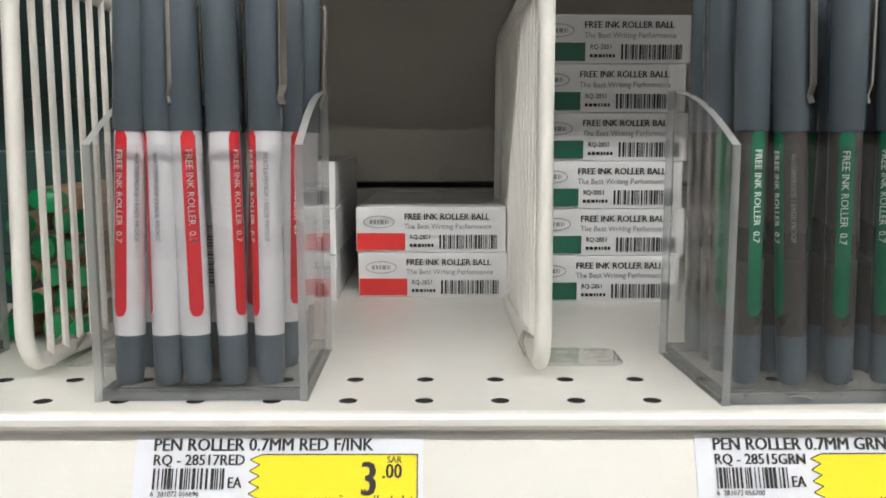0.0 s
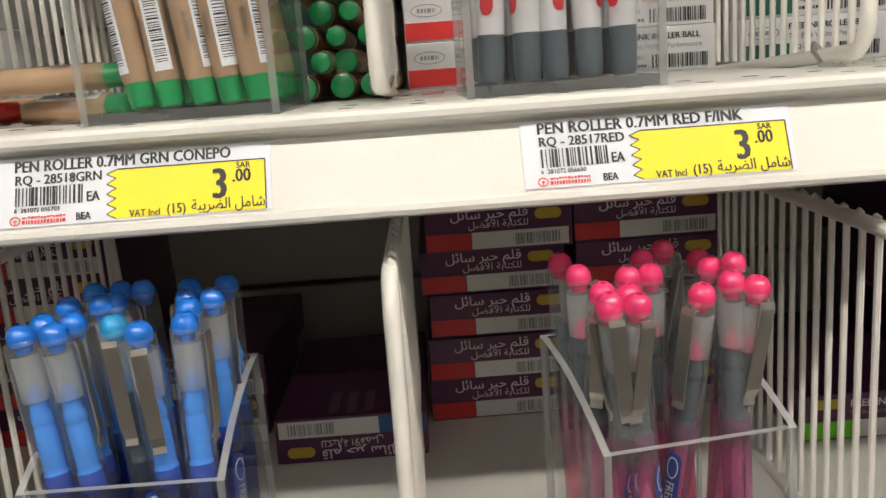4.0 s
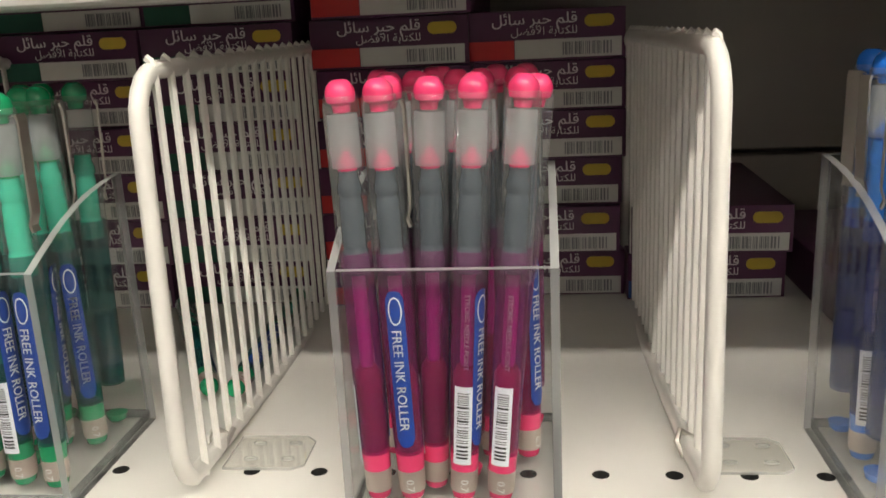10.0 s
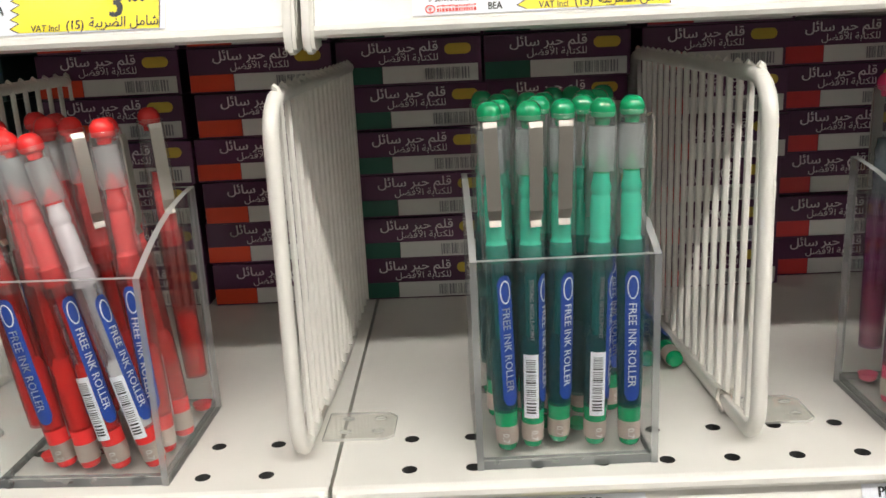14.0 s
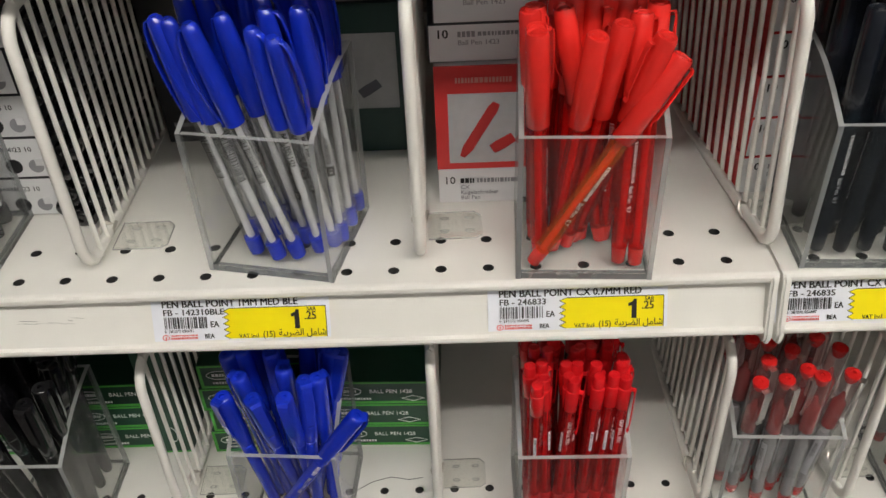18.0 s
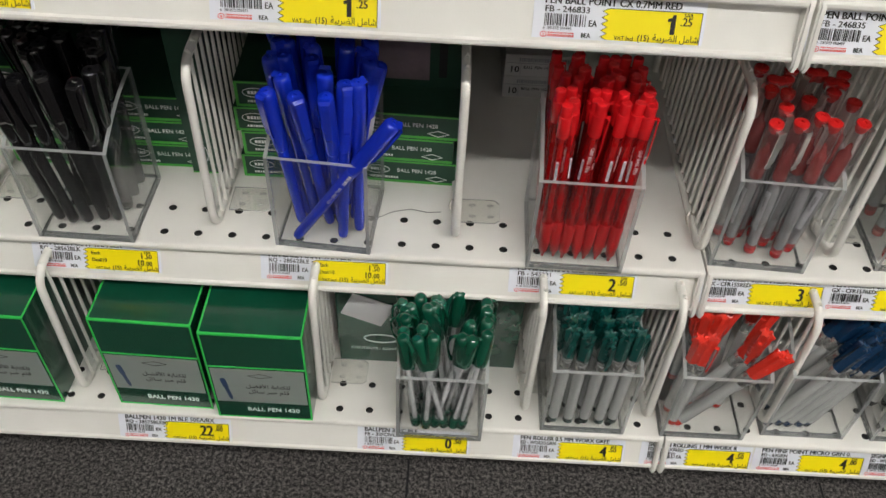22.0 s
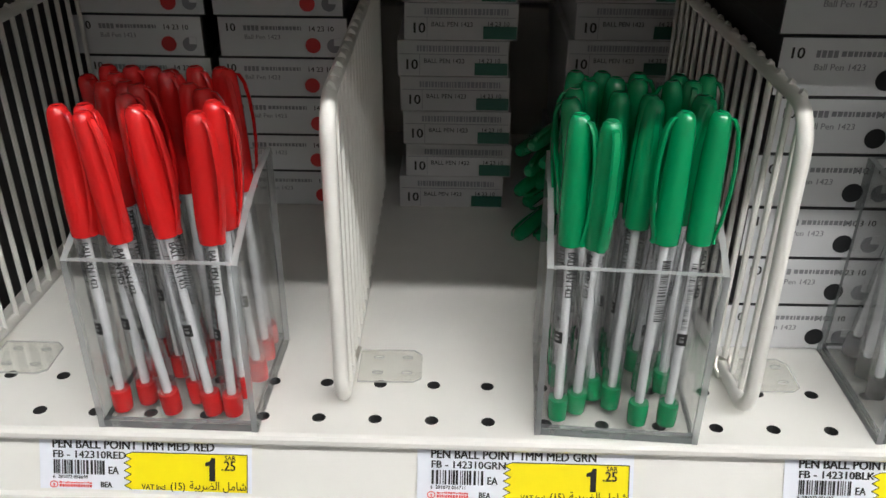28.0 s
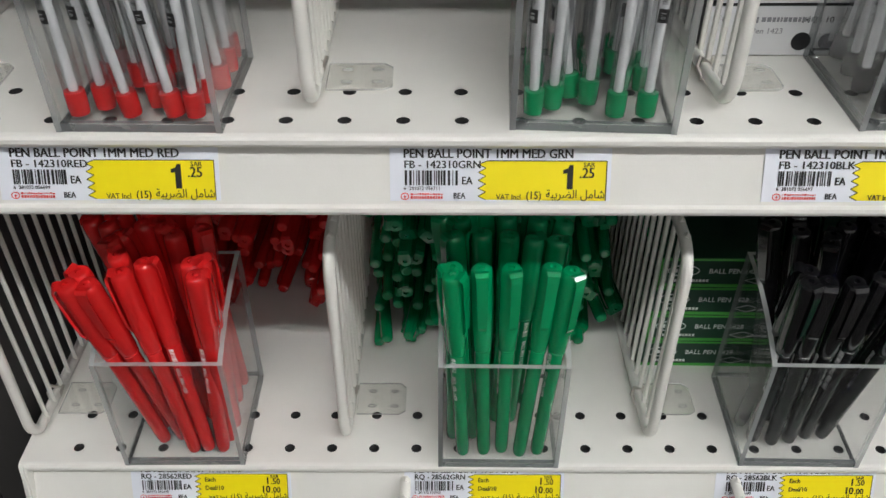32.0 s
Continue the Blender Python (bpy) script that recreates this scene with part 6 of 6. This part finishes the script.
fill(c, "grey", RED_STRIPE, 5, 2, (0, 0.02), 0.02, 4)
c = cup(0.1340, 0.0250, ZA, -1.0)
fill(c, "sig", ("black", (0.02, 0.02, 0.022)), 4, 2, (0, 0.02), 0.03, 5)
c = cup(-0.09, 0.03, ZA, 0)
fill(c, "sig", ("black", (0.02, 0.02, 0.022)), 4, 2, (0, 0.02), 0.03, 55)
# second shelf
c = cup(0.6110, -0.0010, ZB, 9.0)
fill(c, "tr", PINK2, 5, 2, (-0.02, -0.02), 0.10, 6, by=0.014, depth=0.010, extra=((-0.0270, -0.0080, 0.048, -0.19, 12, PINK2, "trf"), (-0.0026, -0.0043, 0.040, -0.20, 150, PINK2, "trs"), (0.0120, -0.0100, 0.075, -0.16, 8, PINK2, "trf"), (-0.0122, -0.0140, -0.130, -0.12, -4, PINK2, "trf"), (-0.0270, 0.0046, 0.0, -0.17, 150, PINK2, "trb"), (-0.0126, -0.0250, -0.070, -0.02, 60, PINK2), (0.0210, -0.0230, -0.050, -0.03, -4, PINK2, "trs"), (-0.0040, -0.0170, -0.20, -0.10, 170, PINK2)))
c = cup(0.7900, 0.0, ZB, 2.0)
fill(c, "tr", GREEN, 4, 3, (0, 0.02), 0.05, 66)
c = cup(0.4165, -0.0015, ZB, -0.5)
fill(c, "tr", BLUE, 5, 2, (0.0, 0.02), 0.04, 7, by=0.016, depth=0.010, extra=((-0.0166, -0.0276, -0.091, 0.02, 150), (-0.0047, -0.0276, -0.099, 0.02, 5), (0.0065, -0.0150, -0.042, -0.05, -3, TEAL, "trf"), (0.0150, -0.0190, -0.018, -0.09, 6, BLUE, "trf"), (0.0245, -0.0276, 0.012, 0.02, -6), (-0.0249, -0.0100, -0.002, -0.04, 160), (0.0166, -0.0040, 0.043, -0.02, 100), (-0.0120, -0.0120, -0.02, -0.03, 70)))
c = cup(0.2555, 0.0030, ZB, -0.5)
fill(c, "tr", PINK, 5, 2, (0.0, 0.01), 0.035, 8, spin=80, by=0.014, depth=0.012, extra=((-0.0247, -0.0276, -0.030, 0.02, 130), (-0.0136, -0.0276, -0.028, 0.02, 2, PINK, "tr"), (-0.0069, -0.0200, 0.035, -0.03, 120), (0.0029, -0.0270, 0.060, 0.02, 8, PINK, "trb"), (0.0150, -0.0276, 0.080, 0.02, 0, PINK, "trs"), (-0.0170, -0.0130, 0.009, -0.03, 160), (0.0137, -0.0150, 0.120, -0.03, 150), (0.0040, -0.0130, 0.050, -0.02, 100)))
c = cup(0.0905, 0.0050, ZB, 1.0)
fill(c, "tr", GREEN, 5, 2, (0.0, 0.02), 0.028, 9, spin=60, by=0.015, depth=0.010, extra=((-0.0221, -0.0250, -0.025, 0.02, -6, GREEN, "trf"), (-0.0120, -0.0230, 0.005, -0.02, 6, GREEN, "trg"), (-0.0014, -0.0200, 0.018, -0.03, -2, GREEN, "trf"), (0.0123, -0.0235, 0.020, -0.02, 12, GREEN, "trb"), (0.0255, -0.0255, 0.004, 0.02, 0), (-0.0208, -0.0110, -0.004, -0.03, 140), (0.0075, -0.0110, 0.017, -0.02, 100), (-0.0060, -0.0080, 0.0, 0.0, 60)))
c = cup(-0.0980, 0.0035, ZB, -2.0)
fill(c, "tr", REDR, 4, 2, (-0.14, 0.05), 0.06, 10, bx=0.006, by=0.012, depth=0.012, extra=((-0.0093, -0.0240, -0.188, 0.02, 4), (0.0007, -0.0250, -0.120, 0.02, 100), (0.0135, -0.0260, -0.200, 0.02, 0, REDR, "trb"), (0.0272, -0.0250, -0.240, 0.02, 10, ("white", (0.80, 0.03, 0.03), (0.82, 0.80, 0.82), (0.55, 0.50, 0.52), (0.74, 0.72, 0.74)), "trb"), (0.0272, -0.0140, -0.060, 0.01, 0), (-0.0175, -0.0196, -0.100, -0.03, 150)))
c = cup(-0.2705, -0.0040, ZB, 4.0)
fill(c, "tr", NAVY, 5, 4, (0.0, 0.02), 0.05, 11, front=("tr", "trb", "tr", "tr", "tr"))
# third shelf
c = cup(0.0445, 0.0020, ZC, -3.0)
fill(c, "cx", ("navy black", (0.008, 0.011, 0.018), (0.035, 0.055, 0.080)), 5, 4, (0.0, 0.03), 0.04, 12)
c = cup(-0.1017, 0.0005, ZC, -3.5)
RED_CX = ("red", (0.78, 0.028, 0.022))
fill(c, "cx", RED_CX, 5, 3, (0.02, 0.06), 0.06, 13, by=0.011, depth=0.015, extra=((-0.0225, -0.0190, -0.040, -0.10, 60), (-0.0150, -0.0140, 0.101, -0.15, 100), (-0.0080, -0.0110, 0.142, -0.08, 140), (-0.0040, -0.0060, 0.26, -0.16, 200), (0.0181, -0.0251, 0.007, 0.10, 20), (0.0265, -0.0270, 0.012, 0.20, 0), (0.0107, -0.0060, -0.20, 0.04, 160), (-0.0210, -0.0069, -0.051, -0.14, 30), (-0.0225, 0.0040, -0.060, -0.09, 10), (-0.026, -0.0265, 0.55, 0.02, 0, ("orange and red", (0.80, 0.030, 0.024), (1.0, 0.26, 0.03)))))
c = cup(-0.2650, 0.0110, ZC, -12.0)
fill(c, "ball", CAP_BLUE, 5, 3, (-0.10, 0.03), 0.05, 14, bx=0.006, by=0.012, depth=0.015, spin=40, extra=((0.0114, -0.0200, -0.200, -0.10, 190), (0.0015, -0.0230, -0.216, -0.05, 200), (-0.0120, -0.0200, -0.150, -0.08, 170), (0.0210, -0.0130, -0.040, -0.18, -30), (0.0272, -0.0060, -0.010, -0.26, -20), (0.0120, -0.0060, -0.116, -0.14, 150), (0.0276, 0.0108, 0.0, -0.18, 40), (0.0180, 0.0043, -0.030, -0.16, 0)))
c = cup(-0.4492, 0.0050, ZC, 0.8)
fill(c, "ball", CAP_BLACK, 5, 4, (0.04, 0.03), 0.10, 15)
c = cup(-0.5955, 0.0030, ZC, -3.0)
fill(c, "ball", CAP_GREEN, 5, 3, (0.02, 0.06), 0.04, 16, by=0.011, depth=0.015, extra=((-0.0251, -0.0272, -0.010, 0.021, -40), (-0.0169, -0.0215, 0.011, -0.060, -80), (0.0090, -0.0276, 0.026, 0.080, 195), (0.0217, -0.0270, 0.030, 0.090, -10), (-0.0018, -0.0180, 0.040, 0.12, 80), (-0.0084, -0.0120, -0.150, 0.08, 150)))
c = cup(-0.7845, 0.0020, ZC, -0.6)
fill(c, "ball", CAP_RED, 5, 3, (-0.06, 0.06), 0.05, 17, spin=-20, bx=0.004, by=0.012, depth=0.014, extra=((-0.0259, -0.0270, -0.020, 0.030, -25), (-0.0036, -0.0276, -0.100, 0.0, -35), (0.0145, -0.0276, -0.118, 0.065, -10), (0.0231, -0.0276, 0.010, 0.001, -30), (-0.0165, -0.0215, -0.020, 0.001, -20), (0.0060, -0.0200, -0.125, 0.12, 40), (0.0242, -0.0150, 0.020, 0.0, 0)))
# fourth shelf
c = cup(0.0365, 0.0075, ZD, -3.0)
RED_SIG = ("red", (0.60, 0.014, 0.014))
fill(c, "sig", RED_SIG, 5, 3, (0.03, 0.04), 0.05, 18, by=0.011, depth=0.015, extra=((-0.0185, -0.0128, -0.060, -0.15, -70), (-0.0040, -0.0200, -0.051, -0.08, -60), (0.0146, -0.0225, -0.030, -0.04, 100), (0.0243, -0.0148, 0.039, -0.08, -40), (0.0070, -0.0110, -0.022, -0.085, -75), (-0.0104, -0.0040, -0.052, -0.082, -80)))
c = cup(0.1600, 0.0120, ZD, -1.0)
fill(c, "sig", ("brown red", (0.45, 0.06, 0.05)), 4, 3, (-0.03, 0.02), 0.08, 19)
c = cup(-0.0980, -0.0030, ZD, -1.0)
fill(c, "slim", ("red", (0.66, 0.010, 0.014)), 7, 5, (0.01, 0.03), 0.045, 20, spread=0.024, by=-0.002, spin=0, fan=0.03, front=("slim",))
c = cup(-0.2805, 0.0040, ZD, -4.0)
fill(c, "hex", CAP_BLUE, 5, 3, (-0.01, 0.03), 0.06, 21, spread=0.017, fan=0.08, by=0.012, depth=0.014, extra=((-0.020, -0.0275, 0.62, -0.03, 0), (0.0008, -0.0090, -0.068, -0.20, -60), (-0.0198, -0.0110, -0.047, -0.18, -120), (0.0095, -0.0090, 0.007, -0.19, -90), (0.0130, -0.0220, 0.055, 0.0, -70), (0.0235, -0.0132, 0.030, -0.05, 30), (-0.0110, -0.0030, -0.071, -0.12, 160), (0.0020, 0.0010, 0.026, -0.10, 90)))
c = cup(-0.4515, 0.0015, ZD, -1.0)
fill(c, "hex", CAP_BLACK, 5, 3, (-0.05, 0.04), 0.04, 22, bx=0.006, spread=0.016, fan=0.08, by=0.012, depth=0.014, extra=((-0.0235, -0.0175, -0.045, -0.11, -70), (-0.0130, -0.0200, -0.060, -0.09, -100), (-0.0025, -0.0185, -0.040, -0.10, -85), (0.0080, -0.0150, -0.010, -0.10, -60), (0.0180, -0.0145, 0.080, -0.13, -95), (-0.0276, -0.0060, 0.0, -0.13, 160), (0.0200, -0.0030, 0.100, -0.12, 20)))
c = cup(-0.6257, 0.0005, ZD, -0.5)
fill(c, "hex", CAP_GREEN, 5, 3, (0.0, 0.05), 0.04, 23, spread=0.016, fan=0.10, by=0.012, depth=0.014, extra=((-0.0205, -0.0270, -0.053, -0.005, -30), (-0.0085, -0.0265, -0.037, 0.030, -90), (0.0018, -0.0250, -0.003, 0.02, -75), (0.0120, -0.0276, 0.069, 0.05, -90), (0.0225, -0.0262, 0.060, 0.017, -60), (-0.0265, -0.0150, -0.008, -0.05, 200), (-0.0145, -0.0145, -0.100, -0.08, 180)))
c = cup(-0.8075, 0.0015, ZD, 0.5)
fill(c, "hex", CAP_RED, 5, 3, (-0.14, 0.05), 0.04, 24, bx=0.010, spread=0.013, fan=0.10, by=0.012, depth=0.014, extra=((-0.0143, -0.0190, -0.126, -0.11, 200), (-0.0040, -0.0170, -0.130, -0.12, -100), (0.0050, -0.0265, -0.090, 0.0, 190), (0.0130, -0.0255, -0.080, 0.05, 0), (0.0215, -0.0262, 0.030, 0.052, -20), (0.0240, -0.0180, 0.045, -0.08, 10), (0.0250, -0.0080, 0.035, -0.07, 30), (-0.0172, -0.0090, -0.080, -0.117, 160), (0.0020, -0.0100, -0.110, -0.018, 120)))
# bottom shelf
c = cup(-0.1880, -0.0535, ZE, 0.0)
fill(c, "stub", ("dark green", (0.003, 0.070, 0.038)), 6, 5, (0.02, -0.02), 0.20, 25, spread=0.019, fan=0.24)
c = cup(-0.0695, -0.0400, ZE, 0.0)
fill(c, "star", ("dark green", (0.003, 0.058, 0.050)), 5, 5, (0.0, 0.02), 0.02, 26, spread=0.025, depth=0.025, front=("star",))
c = cup(0.0300, -0.0395, ZE, 0.0)
fill(c, "star", ("red", (0.70, 0.035, 0.02)), 4, 3, (0.0, 0.03), 0.14, 27, spread=0.018, by=0.010, depth=0.014, extra=((-0.0240, -0.0230, 0.03, 0.0, -40), (-0.0200, -0.0230, 0.52, -0.03, 20), (-0.0160, -0.0170, 0.55, -0.08, 60), (-0.0200, -0.0100, 0.45, 0.02, 0), (-0.0250, -0.0100, -0.03, -0.12, 30)))
c = cup(0.1155, -0.0335, ZE, 0.0)
fill(c, "star", ("navy", (0.006, 0.032, 0.085)), 5, 4, (0.40, 0.02), 0.06, 28, bx=-0.012, spread=0.016)
c = cup(0.2075, -0.0335, ZE, 0.0)
fill(c, "star", ("black", (0.02, 0.02, 0.022)), 5, 3, (0.0, 0.03), 0.06, 29)


# loose pens lying on the shelves
def lying(kind, col, x, y, z, yaw, up=0.0, spin=0.0):
    d = Vector((math.cos(radians(yaw)), math.sin(radians(yaw)), up))
    return pen(kind, col, (x, y, z + 0.0062), d, spin)


lying("tr", GREEN, 0.1535, 0.089, ZB, 93, 0.0, 40)
lying("tr", GREEN, 0.1420, 0.091, ZB, 117, 0.0, 120)


def heap(kind, col, x0, x1, y, z, rows, seed, step=0.0122, words="pens", turn=None):
    """A pile of pens lying with their ends towards the aisle."""
    rng = random.Random(seed)
    src = [o for o in PENS[(kind, col[0])].children_recursive if not any(f in o.name for f in FINE)]
    root = PENS[(kind, col[0])]
    back = root.matrix_basis.inverted()
    me = None
    if x1 - x0 > 0.05:
        # one mesh for all the pens of a broad pile
        verts, faces, mids, mats = [], [], [], []
        bpy.context.view_layer.update()
        for o in src:
            lm = back @ o.matrix_world
            mat = o.data.materials[0]
            if mat not in mats:
                mats.append(mat)
            n0 = len(verts)
            verts.extend([tuple(lm @ v.co) for v in o.data.vertices])
            faces.extend([tuple(k + n0 for k in p.vertices) for p in o.data.polygons])
            mids.extend([mats.index(mat)] * len(o.data.polygons))
        me = bpy.data.meshes.new("loose_pen")
        me.from_pydata(verts, [], faces)
        for mt in mats:
            me.materials.append(mt)
        me.polygons.foreach_set("material_index", mids)
        me.update()
    for r in range(rows):
        x = x0 + (step / 2 if r % 2 else 0)
        while x < x1:
            yy = y + rng.uniform(-0.014, 0.014) + r * 0.002
            yaw = radians(90 + rng.gauss(0, 5 if x1 - x0 > 0.05 else 1.2))
            base = Vector((x, yy, z + 0.0064 + r * step * 0.88))
            if rng.random() < 0.4:
                base.y += 0.148
                yaw -= math.pi
            d = Vector((math.cos(yaw), math.sin(yaw), 0))
            if turn is not None:
                # caps towards the aisle, bodies turned away to one side
                t = radians(turn + rng.gauss(0, 4))
                d = Vector((-math.sin(t), -math.cos(t), rng.uniform(-0.02, 0.05)))
                base = Vector((x, yy, z + 0.0064 + r * step * 0.88)) - d * 0.138
            m = Matrix.Translation(base) @ Vector((0, 0, 1)).rotation_difference(d).to_matrix().to_4x4() @ Matrix.Rotation(rng.uniform(0, 6.28), 4, "Z")
            if me is None:
                pen(kind, col, m.translation, d, rng.uniform(0, 360), plain=True)
            else:
                ob = new("loose_pen", me)
                ob.matrix_basis = m
                tagged(ob, col[0] + " solid coloured ball pen lying in a pile", "pen", group="pile of " + words)
            x += step + rng.uniform(0, 0.002)


heap("hex", CAP_GREEN, -0.700, -0.550, 0.098, ZD, 13, 41, words="green pens")
heap("hex", CAP_RED, -0.865, -0.728, 0.145, ZD, 10, 42, words="red pens")
heap("ball", CAP_GREEN, -0.630, -0.616, 0.188, ZC, 6, 43, words="green capped pens", turn=32)
heap("hex", CAP_BLACK, -0.3885, -0.3690, 0.062, ZC, 14, 44, step=0.0098, words="black capped pens")
heap("hex", CAP_BLACK, -0.525, -0.375, 0.13, ZD + 0.092, 7, 45, words="black pens")
tagged(part("hair", tube([(-0.243, 0.040, ZD + 0.0004), (-0.232, 0.047, ZD + 0.0006), (-0.219, 0.050, ZD + 0.0012), (-0.206, 0.048, ZD + 0.0004), (-0.196, 0.0495, ZD + 0.0004)], 0.00022, 5), INK), "thin dark hair lying on the white shelf", "hair")
KR = ("green", (0.004, 0.28, 0.09))
lying("kraft", KR, 0.418, 0.060, ZA, 148, 0, 20)
lying("kraft", KR, 0.414, 0.074, ZA, 160, 0, 200)
lying("kraft", KR, 0.418, 0.066, ZA + 0.0112, 172, 0, 90)
lying("slim", ("red", (0.66, 0.010, 0.014)), 0.322, 0.075, ZA, 20, 0, 40)
heap("kraft", ("green", (0.004, 0.28, 0.09)), 0.478, 0.505, 0.11, ZA, 6, 47, words="kraft paper pens")
